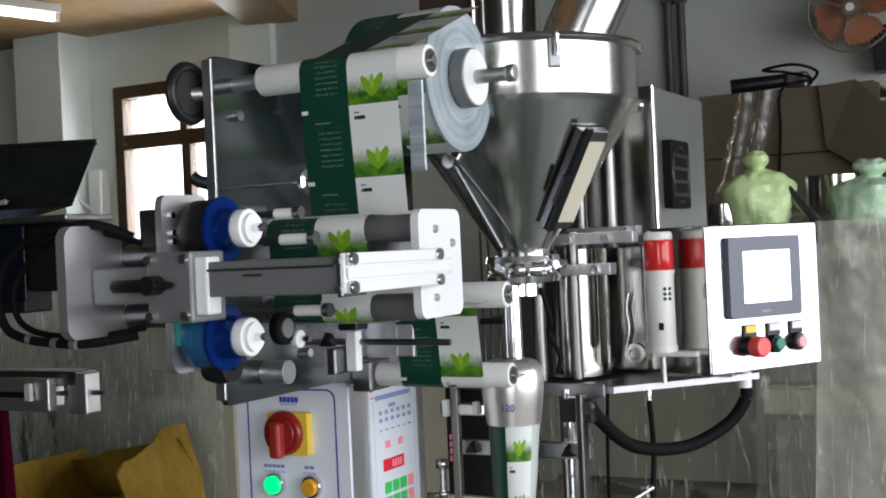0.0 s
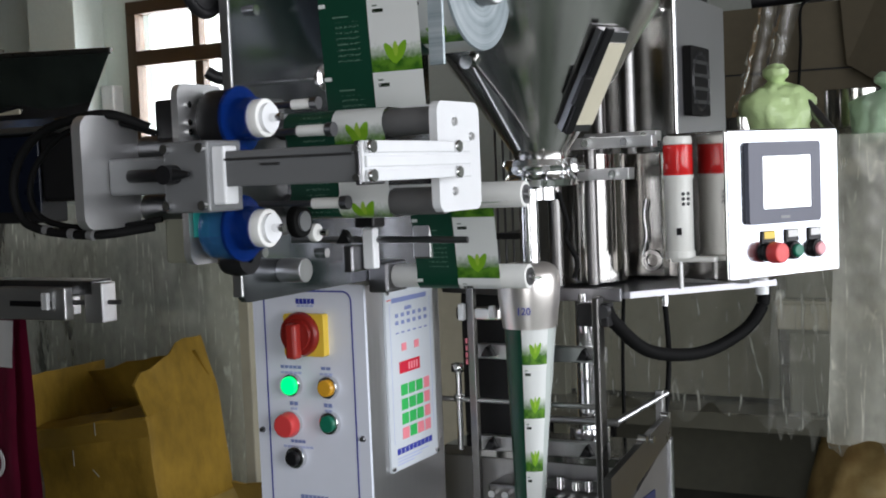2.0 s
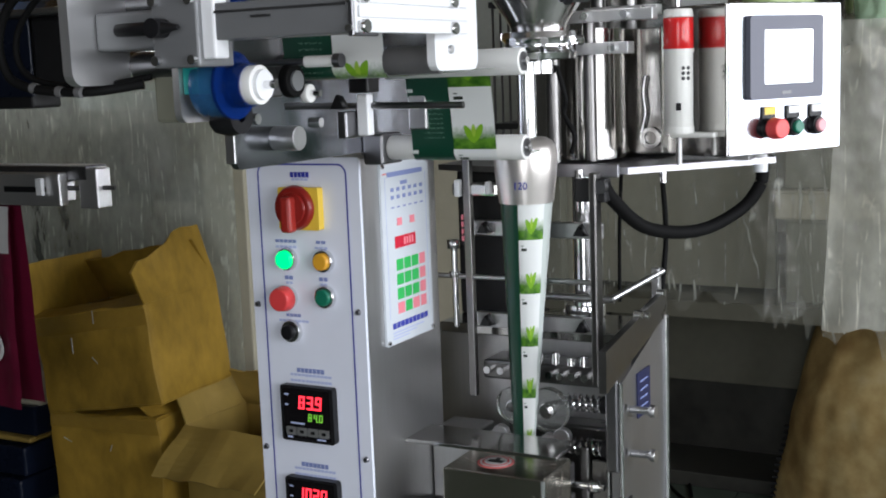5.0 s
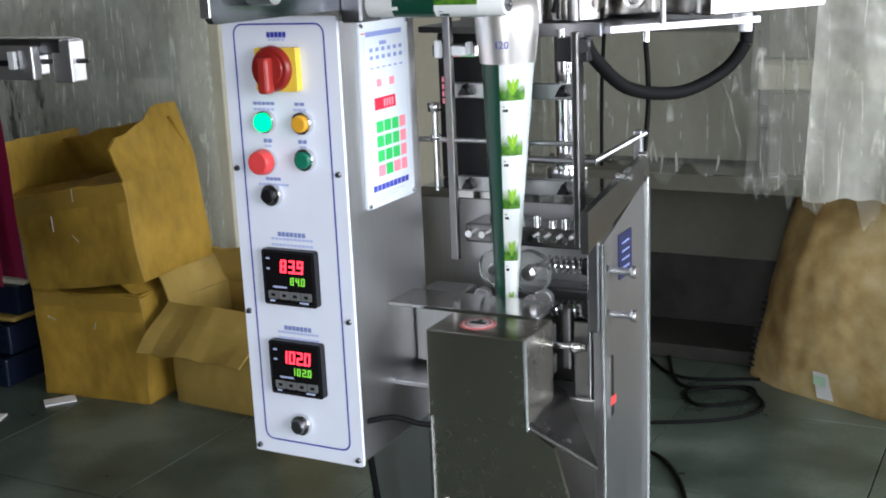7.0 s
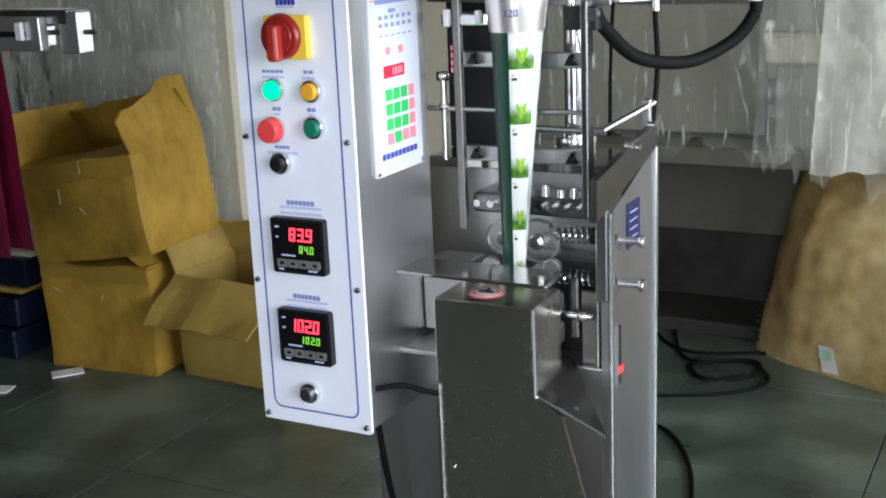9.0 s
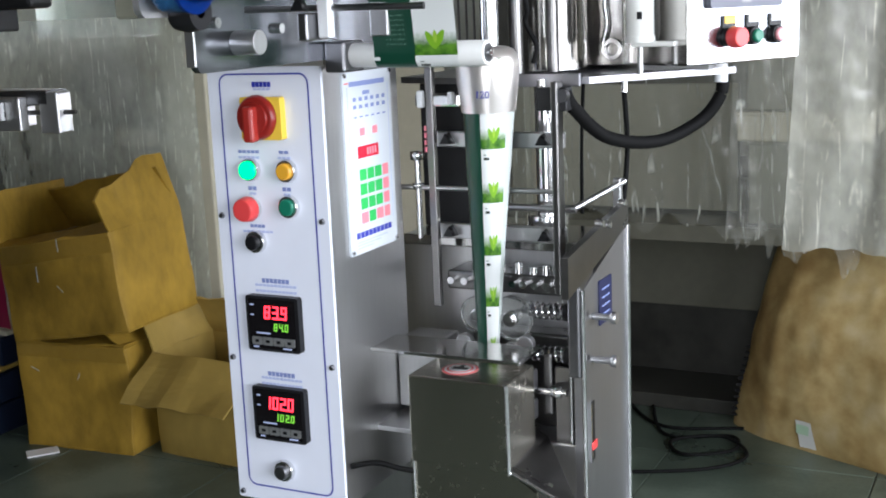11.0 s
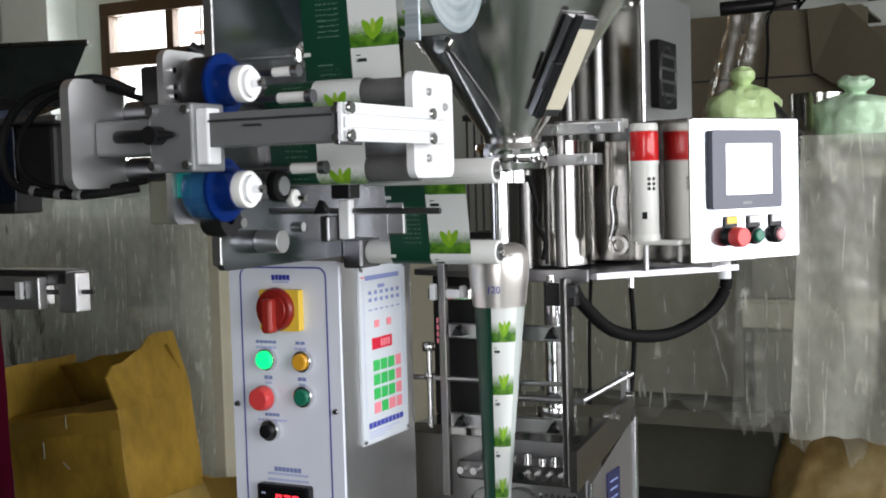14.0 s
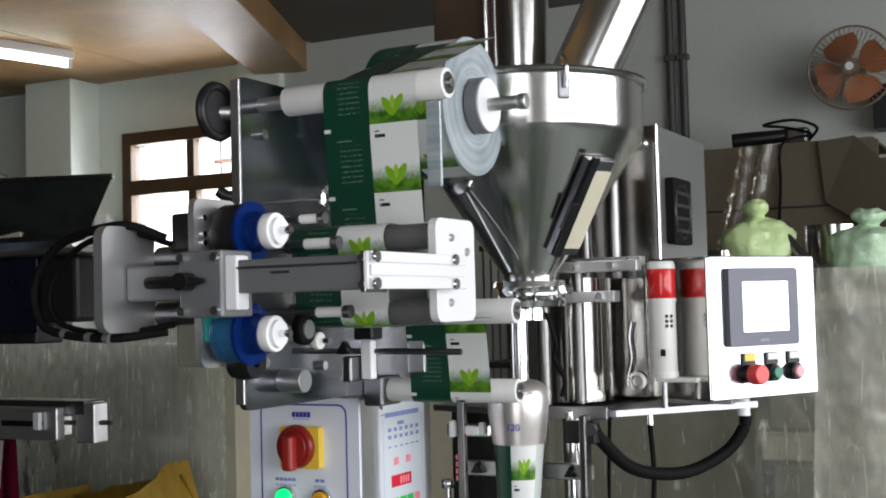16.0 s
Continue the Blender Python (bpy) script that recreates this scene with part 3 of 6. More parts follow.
grille = thing("window_grille", (-3.9, 5.12, 1.2), "thin iron grille outside the window", "grille")
for i in range(9):
    part("bar", rod((-4.15 + i * 0.09, 5.12, 1.51), (-4.15 + i * 0.09, 5.12, 2.63), 0.006, seg=6), "frame_wood", grille)
for z in (1.65, 1.95, 2.4):
    part("crossbar", box(-4.2, 5.105, z, -3.4, 5.115, z + 0.03), "brick_out", grille)

lampo = thing("tube_lamp", (-4.6, 3.5, 3.0), "lit white fluorescent tube fitting under the ceiling", "ceiling lamp")
lt = Matrix.Translation((-4.49, 4.10, 0)) @ Matrix.Rotation(radians(-104), 4, 'Z')
part("housing", box(0, -0.05, 2.965, 1.25, 0.05, 3.02, 0.006, turn=lt), "white_plate", lampo)
tb_ = rod((0.03, 0, 2.94), (1.22, 0, 2.94), 0.022, seg=16)
tb_.transform(lt)
part("tube", tb_, "tube_light", lampo)
for x in (0.0, 1.22):
    part("end_cap", box(x, -0.03, 2.915, x + 0.03, 0.03, 2.968, 0.004, turn=lt), "white_plate", lampo)

for k, x in enumerate((-0.865, -0.80)):
    cd = thing("conduit", (x, 4.47, 0.0), "grey plastic conduit pipe clipped to the wall", "pipe", "wall conduits")
    part("pipe", rod((x, 4.475, 0.0), (x, 4.475, 2.95), 0.02, seg=14), "pipe", cd)
    for z in (0.8, 1.7, 2.6):
        part("clip", box(x - 0.027, 4.45, z, x + 0.027, 4.5, z + 0.03, 0.003), "pipe", cd)
c3 = thing("conduit", (-5.56, 4.96, 0), "thin grey conduit on the pale wall", "pipe", "wall conduits")
part("pipe", rod((-5.56, 4.975, 0), (-5.56, 4.975, 3.02), 0.018, seg=12), "pipe", c3)

# wall fan
fan = thing("wall_fan", (0.0, 4.4, 2.2), "orange bladed wall fan with a wire cage", "fan")
fc = Vector((0.03, 4.22, 2.425))
part("bracket", box(0.10, 4.34, 2.16, 0.17, 4.5, 2.36, 0.005), "dark", fan)
part("arm", hose([(0.13, 4.4, 2.27), (0.08, 4.36, 2.34), fc + Vector((0.02, 0.12, 0))], 0.018, 6), "dark", fan)
part("motor", rod(fc + Vector((0, 0.06, 0)), fc + Vector((0, 0.17, 0)), 0.055, 0.045, 20, bev=0.008), "fan_cage", fan)
for k in range(4):
    a0 = k * math.pi / 2 + 0.4
    bl = bmesh.new()
    rows = []
    for i in range(7):
        r = 0.035 + 0.125 * i / 6
        wdt = 0.35 + 0.38 * math.sin(math.pi * (i + 1) / 8)
        rows.append([bl.verts.new(fc + Vector((r * math.cos(a0 + s * wdt), 0.02 + s * 0.02, r * math.sin(a0 + s * wdt)))) for s in (-1, 0, 1)])
    for ra, rb in zip(rows, rows[1:]):
        for j in range(2):
            bl.faces.new((ra[j], ra[j + 1], rb[j + 1], rb[j])).smooth = True
    part("blade", bl, "fan_orange", fan)
part("hub", rod(fc + Vector((0, -0.045, 0)), fc + Vector((0, 0.01, 0)), 0.035, 0.04, 20, bev=0.006), "fan_cage", fan)
part("badge", rod(fc + Vector((0, -0.052, 0)), fc + Vector((0, -0.045, 0)), 0.018, seg=16), "white_paper", fan)
for k in range(48):
    a = 2 * math.pi * k / 48
    d = Vector((math.cos(a), 0, math.sin(a)))
    wire = hose([fc + d * 0.03 + Vector((0, -0.05, 0)), fc + d * 0.12 + Vector((0, -0.045, 0)), fc + d * 0.185 + Vector((0, 0.0, 0)), fc + d * 0.17 + Vector((0, 0.05, 0)), fc + d * 0.05 + Vector((0, 0.07, 0))], 0.0014, 2, 4)
    part("cage_wire", wire, "fan_cage", fan)
part("rim", lathe(fc, [(0.186 + 0.005 * math.cos(a), 0.005 * math.sin(a)) for a in (k * math.pi / 4 for k in range(9))], 40, axis='y'), "fan_cage", fan)

# ---- background: right side bench under plastic sheeting ----
bench = thing("covered_bench", (0.3, 2.5, 0), "long workbench draped in crumpled clear plastic sheeting", "workbench")
part("top", box(-0.75, 2.25, 1.38, 1.6, 3.0, 1.43, 0.004), "cream", bench)
for x in (-0.72, 0.42, 1.5):
    for y in (2.3, 2.9):
        part("leg", box(x, y, 0, x + 0.05, y + 0.05, 1.38, 0.003), "olive", bench)
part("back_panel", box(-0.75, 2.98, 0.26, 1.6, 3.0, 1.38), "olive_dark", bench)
part("shelf", box(-0.74, 2.14, 0.672, 1.55, 2.97, 0.70, 0.003), "shelf_glossy", bench, "dark glossy lower shelf")
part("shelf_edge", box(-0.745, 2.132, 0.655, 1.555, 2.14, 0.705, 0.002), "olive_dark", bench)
part("lower_board", box(-0.75, 2.74, 0.30, 1.55, 2.76, 0.665, 0.003), "olive_dark", bench, "olive lower board darkened for shade")
# slab and panel added to darken the shaded floor below the shelf
part("shade_slab", box(-0.95, 2.50, 0.001, 1.5, 2.98, 0.05, 0.004), "bench_shade", bench, "dark slab added for the shade under the shelf")
part("shade_panel", box(-0.75, 2.78, 0.05, 1.55, 2.80, 0.31, 0.002), "bench_shade", bench)
part("front_board", box(-0.75, 2.36, 0.71, 0.0, 2.38, 1.1, 0.003), "olive_pale", bench)
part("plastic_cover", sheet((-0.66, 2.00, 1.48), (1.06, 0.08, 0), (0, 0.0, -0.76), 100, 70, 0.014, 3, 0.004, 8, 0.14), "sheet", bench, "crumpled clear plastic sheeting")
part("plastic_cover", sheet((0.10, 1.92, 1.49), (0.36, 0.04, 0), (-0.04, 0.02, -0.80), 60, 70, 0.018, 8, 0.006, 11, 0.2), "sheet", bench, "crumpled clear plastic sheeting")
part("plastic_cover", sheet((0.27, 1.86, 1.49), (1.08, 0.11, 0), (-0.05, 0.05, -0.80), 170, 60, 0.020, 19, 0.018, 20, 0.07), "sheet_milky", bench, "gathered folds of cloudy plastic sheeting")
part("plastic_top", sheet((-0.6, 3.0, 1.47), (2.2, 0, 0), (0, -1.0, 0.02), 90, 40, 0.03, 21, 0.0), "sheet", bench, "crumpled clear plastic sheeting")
for b, mt in (((0.06, 2.22, 0.70, 0.36, 2.6, 0.935), "olive"), ((0.03, 2.20, 0.945, 0.40, 2.6, 1.02), "cream"), ((0.05, 2.24, 1.03, 0.34, 2.6, 1.20), "olive"), ((-0.30, 2.42, 0.70, 0.02, 2.9, 0.80), "olive_dark")):
    bx = thing("shelf_box", ((b[0] + b[3]) / 2, (b[1] + b[4]) / 2, b[2]), "pale carton stored under the plastic sheeting", "box", "boxes on the shelf")
    part("body", box(*b, 0.006), mt, bx)
    part("lid", box(b[0] - 0.004, b[1] - 0.004, b[5] + 0.0005, b[3] + 0.004, b[4] + 0.004, b[5] + 0.008, 0.002), mt, bx)
# dark carton with its flaps folded on the far shelf
shelf = thing("far_shelf", (0.0, 3.9, 0), "tall storage rack standing against the wall", "rack")
part("shelf_board", box(-0.75, 3.3, 1.50, 1.4, 4.3, 1.54, 0.004), "olive", shelf)
for x in (-0.73, 0.4, 1.35):
    for y in (3.32, 4.25):
        part("post", box(x, y, 0, x + 0.04, y + 0.04, 1.5), "olive", shelf)
part("back_sheet", box(-0.75, 4.27, 0.1, 1.4, 4.29, 1.5), "olive", shelf)
carton = thing("large_carton", (-0.1, 3.7, 1.54), "large grey brown cardboard carton with a folded flap", "box")
part("front", box(-0.47, 3.52, 1.54, 0.22, 3.535, 2.015), "card_grey", carton)
part("left_side", box(-0.47, 3.535, 1.54, -0.455, 4.1, 2.01), "card_grey", carton)
part("back", box(-0.455, 4.085, 1.54, 0.6, 4.1, 2.0), "card_grey", carton)
fl = bmesh.new()
q = [fl.verts.new(v) for v in ((0.0, 3.50, 2.02), (0.14, 3.48, 2.03), (0.46, 3.36, 1.70), (0.30, 3.40, 1.60), (0.02, 3.50, 1.78))]
ex = bmesh.ops.extrude_face_region(fl, geom=[fl.faces.new(q)])
bmesh.ops.translate(fl, verts=[v for v in ex["geom"] if isinstance(v, bmesh.types.BMVert)], vec=(0, 0.008, 0))
part("flap", fl, "card_grey", carton)
part("top", box(-0.47, 3.52, 2.015, 0.2, 4.1, 2.025), "card_grey", carton)
part("seam", box(-0.45, 3.513, 1.765, 0.22, 3.519, 1.772), "dark", carton)
tool = thing("angle_grinder", (-0.18, 3.62, 2.03), "dark power tool with a coiled black cable", "power tool")
part("body", rod((-0.36, 3.6, 2.06), (-0.14, 3.66, 2.075), 0.032, 0.026, 14, bev=0.006), "black", tool)
part("head", box(-0.15, 3.62, 2.03, -0.06, 3.7, 2.1, 0.012), "dark_steel", tool)
part("cable", hose([(-0.06, 3.66, 2.05), (-0.02, 3.6, 2.09), (-0.1, 3.55, 2.12), (-0.22, 3.56, 2.11), (-0.14, 3.62, 2.10), (-0.04, 3.58, 2.06), (-0.14, 3.505, 2.02), (-0.15, 3.50, 1.85), (-0.17, 3.50, 1.62), (-0.2, 3.48, 1.545)], 0.006), "black_rubber", tool)
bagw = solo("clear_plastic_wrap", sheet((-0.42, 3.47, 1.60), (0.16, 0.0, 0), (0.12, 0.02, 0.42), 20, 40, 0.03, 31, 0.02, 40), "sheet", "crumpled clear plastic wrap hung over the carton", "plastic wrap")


def tied_bag(at, r, h, mat, label):
    t = thing("plastic_bag", at, label, "plastic bag", "tied plastic bags")
    prof = [(0.35, 0.0), (0.85, 0.02), (1.0, 0.15), (1.02, 0.40), (0.95, 0.58), (0.70, 0.68), (0.38, 0.73), (0.24, 0.77), (0.30, 0.81), (0.42, 0.86), (0.44, 0.94), (0.25, 1.0), (0.05, 0.97)]
    finer = [(a0 + (a1 - a0) * k / 3, b0 + (b1 - b0) * k / 3) for (a0, b0), (a1, b1) in zip(prof, prof[1:]) for k in range(3)]
    bm = lathe(at, [(r * a, h * b) for a, b in finer], 64)
    for v in bm.verts:
        d = v.co - Vector(at)
        k = noise.noise(v.co * 13) * 0.32 + abs(noise.noise(v.co * 30)) * 0.16 - 0.03
        v.co += Vector((d.x, d.y, 0.25 * d.z)) * k
    for f in list(bm.faces):
        f.smooth = True
    part("sack", bm, mat, t)
    part("knot", rod(Vector(at) + Vector((0, 0, h * 0.745)), Vector(at) + Vector((0, 0, h * 0.80)), r * 0.24, seg=12), mat, t)


tied_bag((0.085, 2.02, 1.475), 0.086, 0.215, "green_bag", "pale green tied plastic bag standing on the bench")
tied_bag((0.375, 2.08, 1.47), 0.10, 0.175, "mint_bag", "mint green tied plastic bag with blue print")
for at, r, h in (((-0.005, 1.98, 1.475), 0.048, 0.075), ((0.235, 2.35, 1.475), 0.085, 0.15), ((-0.15, 1.98, 1.475), 0.035, 0.14)):
    t = thing("steel_cup", at, "shiny stainless steel beaker standing on the bench", "beaker", "steel beakers")
    part("shell", lathe(at, [(0.001, 0.002), (r * 0.9, 0.002), (r, h * 0.3), (r, h), (r * 1.04, h), (r * 0.96, h * 0.98), (r * 0.95, 0.01)], 32), "mirror", t)
tb = thing("steel_pipe", (0.2, 2.0, 1.475), "short dark steel pipe leaning on the bench", "pipe")
part("tube", rod((0.245, 1.98, 1.487), (0.165, 2.02, 1.58), 0.014, seg=14), "dark_steel", tb)

# ---- right foreground carton ----
rc = thing("worn_sack", (0.35, 2.3, 0), "worn stained brown paper sack standing on the floor", "sack")
along, away = Vector((0.908, -0.419, 0)), Vector((0.419, 0.908, 0))
foot_, LEN, TALL = Vector((-0.032, 2.450, 0.0)), 1.0, 0.612


def sack_point(u, v, back):
    """A point of the filled sack: u along it, v up it, back = 0 on the front and 1 behind."""
    end = min(u, 1 - u)
    round_ = 1 - max(0.0, 1 - end / 0.07) ** 2.4
    deep = (0.05 + 0.20 * math.sin(math.pi * min(1.0, v * 0.72 + 0.16))) * (0.15 + 0.85 * min(1.0, end / 0.16) ** 0.6)
    q = foot_ + along * (u * LEN * (1 - 0.05 * v) + 0.105 * v) + away * (0.015 + 0.07 * v + deep * (back - 0.5))
    q.z = TALL * (v - 0.10 * v * (1 - round_)) + 0.02 * v * math.sin(5.2 * u + 0.4) + 0.012 * v * noise.noise(Vector((u * 14, 3, 0)))
    if 0 < v:
        q -= away * (0.014 * noise.noise(Vector((u * 5, v * 4, 7 + back))) + 0.004 * noise.noise(Vector((u * 19, v * 9, 1 + back))))
    return q


for nm, bk_ in (("front_face", 0), ("back_face", 1)):
    bm = bmesh.new()
    g_ = [[bm.verts.new(sack_point(i / 70, j / 44, bk_)) for i in range(71)] for j in range(45)]
    for ra, rb in zip(g_, g_[1:]):
        for i in range(70):
            bm.faces.new((ra[i], ra[i + 1], rb[i + 1], rb[i])).smooth = True
    part(nm, bm, "sack_paper", rc)
bm = bmesh.new()
rim_ = [[bm.verts.new(sack_point(i / 70, 1.0, k / 4) + Vector((0, 0, 0.010 * math.sin(math.pi * k / 4)))) for i in range(71)] for k in range(5)]
for ra, rb in zip(rim_, rim_[1:]):
    for i in range(70):
        bm.faces.new((ra[i], ra[i + 1], rb[i + 1], rb[i])).smooth = True
part("top_fold", bm, "sack_paper", rc, "folded top of the sack")
for side_ in (0, 1):
    bm = bmesh.new()
    e_ = [[bm.verts.new(sack_point(side_, j / 44, k / 3)) for k in range(4)] for j in range(45)]
    for ra, rb in zip(e_, e_[1:]):
        for k in range(3):
            bm.faces.new((ra[k], ra[k + 1], rb[k + 1], rb[k])).smooth = True
    part("side_seam", bm, "sack_paper", rc)
bm = bmesh.new()
t_ = [[bm.verts.new(sack_point(0.30 + 0.055 * i / 6 - 0.02 * j / 8, 0.02 + 0.14 * j / 8, 0) - away * 0.004) for i in range(7)] for j in range(9)]
for ra, rb in zip(t_, t_[1:]):
    for i in range(6):
        bm.faces.new((ra[i], ra[i + 1], rb[i + 1], rb[i])).smooth = True
part("torn_label", bm, "tower_white", rc, "torn white and green label")
bm = bmesh.new()
t_ = [[bm.verts.new(sack_point(0.285 + 0.045 * i / 4, 0.09 + 0.05 * j / 4, 0) - away * 0.006) for i in range(5)] for j in range(5)]
for ra, rb in zip(t_, t_[1:]):
    for i in range(4):
        bm.faces.new((ra[i], ra[i + 1], rb[i + 1], rb[i])).smooth = True
part("label_print", bm, "mint_bag", rc, "faded green print")
for k in range(12):
    q = sack_point(0.012, 0.05 + 0.036 * k, 0)
    part("stitch", box(q.x - 0.012, q.y - 0.010, q.z, q.x + 0.010, q.y + 0.006, q.z + 0.007, 0.001), "dark", rc, "dark stitch on the edge")

# cables on the floor
for pts in ([(-0.55, 2.95, 0.006), (-0.36, 2.62, 0.006), (-0.2, 2.25, 0.006), (0.0, 2.3, 0.006), (0.03, 2.18, 0.006), (-0.1, 2.1, 0.006), (-0.16, 2.2, 0.008), (-0.02, 2.27, 0.012), (0.08, 2.15, 0.006), (-0.02, 2.0, 0.006), (-0.35, 1.85, 0.006)],
            [(-0.65, 3.1, 0.006), (-0.5, 2.7, 0.006), (-0.25, 2.33, 0.006), (0.02, 2.38, 0.006)],
            [(0.25, 0.40, 0.30), (0.25, 0.44, 0.15), (0.24, 0.60, 0.03), (0.16, 1.0, 0.006), (0.09, 1.3, 0.006), (0.035, 1.476, 0.006), (-0.043, 1.629, 0.006), (-0.132, 1.713, 0.006), (-0.3, 1.75, 0.006)]):
    solo("floor_cable", hose(pts, 0.0055, 8, 8), "black_rubber", "thin black cable lying loose on the tiles", "cable", "floor cables")

# ---- left background: sheeting, machine, cartons ----
lw = thing("covered_pallet", (-2.0, 2.1, 0), "stack of pale panels under crumpled clear plastic sheeting", "covered stack")
part("panel", box(-3.6, 2.15, 0, -1.62, 2.35, 1.30, 0.004), "cream", lw, "cream board")
part("post", box(-1.894, 2.02, 0, -1.716, 2.2, 1.42, 0.006), "cream", lw, "cream board")
part("board", box(-1.711, 2.2, 0, -0.95, 2.3, 1.30, 0.004), "cream", lw)
part("inner_shelf", box(-3.4, 2.06, 0.981, -1.899, 2.15, 1.001, 0.003), "olive", lw)
part("pale_slab", box(-2.162, 2.055, 0.914, -1.899, 2.145, 0.977, 0.006), "cream", lw, "pale slab behind the sheeting")
wrapped = bmesh.new()
bmesh.ops.create_icosphere(wrapped, subdivisions=4, radius=1.0)
for v in wrapped.verts:
    v.co *= 1 + 0.12 * noise.noise(v.co * 1.6) + 0.05 * noise.noise(v.co * 5)
    v.co = Vector((-2.200 + 0.136 * v.co.x, 2.075 + 0.05 * v.co.y, 1.134 + 0.123 * v.co.z))
for f in wrapped.faces:
    f.smooth = True
part("wrapped_bundle", wrapped, "grey_bundle", lw, "grey brown wrapped bundle behind the sheeting")
part("dark_base", box(-3.5, 2.07, 0.0, -2.192, 2.145, 0.982, 0.006), "olive_pale", lw)
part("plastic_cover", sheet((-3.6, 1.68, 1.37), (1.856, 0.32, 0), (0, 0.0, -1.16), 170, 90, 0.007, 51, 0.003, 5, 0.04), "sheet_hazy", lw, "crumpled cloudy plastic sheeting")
rk = thing("dark_rack", (-0.6, 2.4, 0), "dark wire rack in the shade behind the machine", "rack")
part("back", box(-0.95, 2.6, 0, -0.62, 2.62, 1.75), "dark", rk)
for i in range(12):
    part("wire", rod((-0.94 + i * 0.028, 2.4, 0.05), (-0.94 + i * 0.028, 2.4, 1.75), 0.004, seg=6), "dark_steel", rk)
for z in (0.0, 0.4, 0.8, 1.2, 1.6):
    part("shelf", box(-0.95, 2.39, z, -0.62, 2.6, z + 0.02), "dark", rk)

lm = thing("steel_hopper_machine", (-1.8, 1.2, 0), "second packing machine with a dull steel hopper", "machine")
hp = bmesh.new()
top = [(-2.3, 0.75, 1.785), (-1.275, 0.95, 1.765), (-1.95, 1.5, 1.77), (-2.7, 1.3, 1.785)]
low = [(-2.3, 0.90, 1.615), (-1.415, 1.0, 1.615), (-1.9, 1.35, 1.615), (-2.5, 1.25, 1.615)]
tv, lv = [hp.verts.new(p) for p in top], [hp.verts.new(p) for p in low]
for i in range(4):
    hp.faces.new((tv[i], tv[(i + 1) % 4], lv[(i + 1) % 4], lv[i]))
part("hopper", hp, "plate", lm, "dull dark steel hopper")
for i in range(4):
    part("hopper_rim", hose([Vector(top[i]), Vector(top[(i + 1) % 4])], 0.007, 1, 8), "shadow_steel", lm)
part("column", box(-2.9, 1.0, 0.0, -2.35, 1.3, 1.60, 0.006), "dark", lm)
part("upper_body", box(-2.35, 0.98, 1.345, -1.575, 1.08, 1.575, 0.006), "dark", lm)
part("hopper_plate", box(-2.3, 0.955, 1.628, -1.60, 0.962, 1.652, 0.002), "cream", lm, "beige strip on the hopper")
part("gear_case", box(-1.575, 0.99, 1.40, -1.44, 1.07, 1.575, 0.012), "dark", lm)
part("face_plate", box(-2.35, 0.97, 1.375, -1.56, 0.978, 1.572, 0.003), "navy", lm)
part("ledge", box(-2.4, 0.93, 1.577, -1.37, 1.1, 1.592, 0.003), "steel", lm)
part("guide_bar", box(-2.2, 0.90, 1.115, -1.42, 0.95, 1.165, 0.003), "steel_light", lm, "grey aluminium guide bar")
part("guide_rail", box(-2.2, 0.90, 1.168, -1.33, 0.97, 1.205, 0.003), "dark_steel", lm)
part("slide_block", box(-1.63, 0.87, 1.108, -1.395, 0.90, 1.19, 0.004), "steel_light", lm)
part("end_block", box(-1.36, 0.90, 1.10, -1.30, 0.95, 1.20, 0.004), "steel_light", lm)
part("slot", box(-1.58, 0.866, 1.142, -1.44, 0.8695, 1.156), "black", lm)
part("screw", rod((-1.47, 0.885, 1.150), (-1.27, 0.93, 1.150), 0.006, seg=10), "dark_steel", lm)
part("clip", box(-1.46, 0.855, 1.135, -1.44, 0.868, 1.178, 0.002), "white_plate", lm)
part("feeder_pipe", hose([(-2.1, 0.95, 1.82), (-1.85, 1.0, 1.83), (-1.75, 1.05, 1.80)], 0.012, 6), "steel", lm)
sw = thing("wall_switch_box", (-4.6, 4.8, 1.55), "small pale switch box with a white cable", "switch box")
part("case", box(-5.07, 4.90, 1.78, -4.96, 4.998, 2.10, 0.01), "white_plate", sw)
part("cable", hose([(-5.02, 4.92, 1.8), (-5.1, 4.85, 1.9), (-5.12, 4.8, 2.1), (-5.0, 4.85, 2.2)], 0.012, 6), "white_plate", sw)


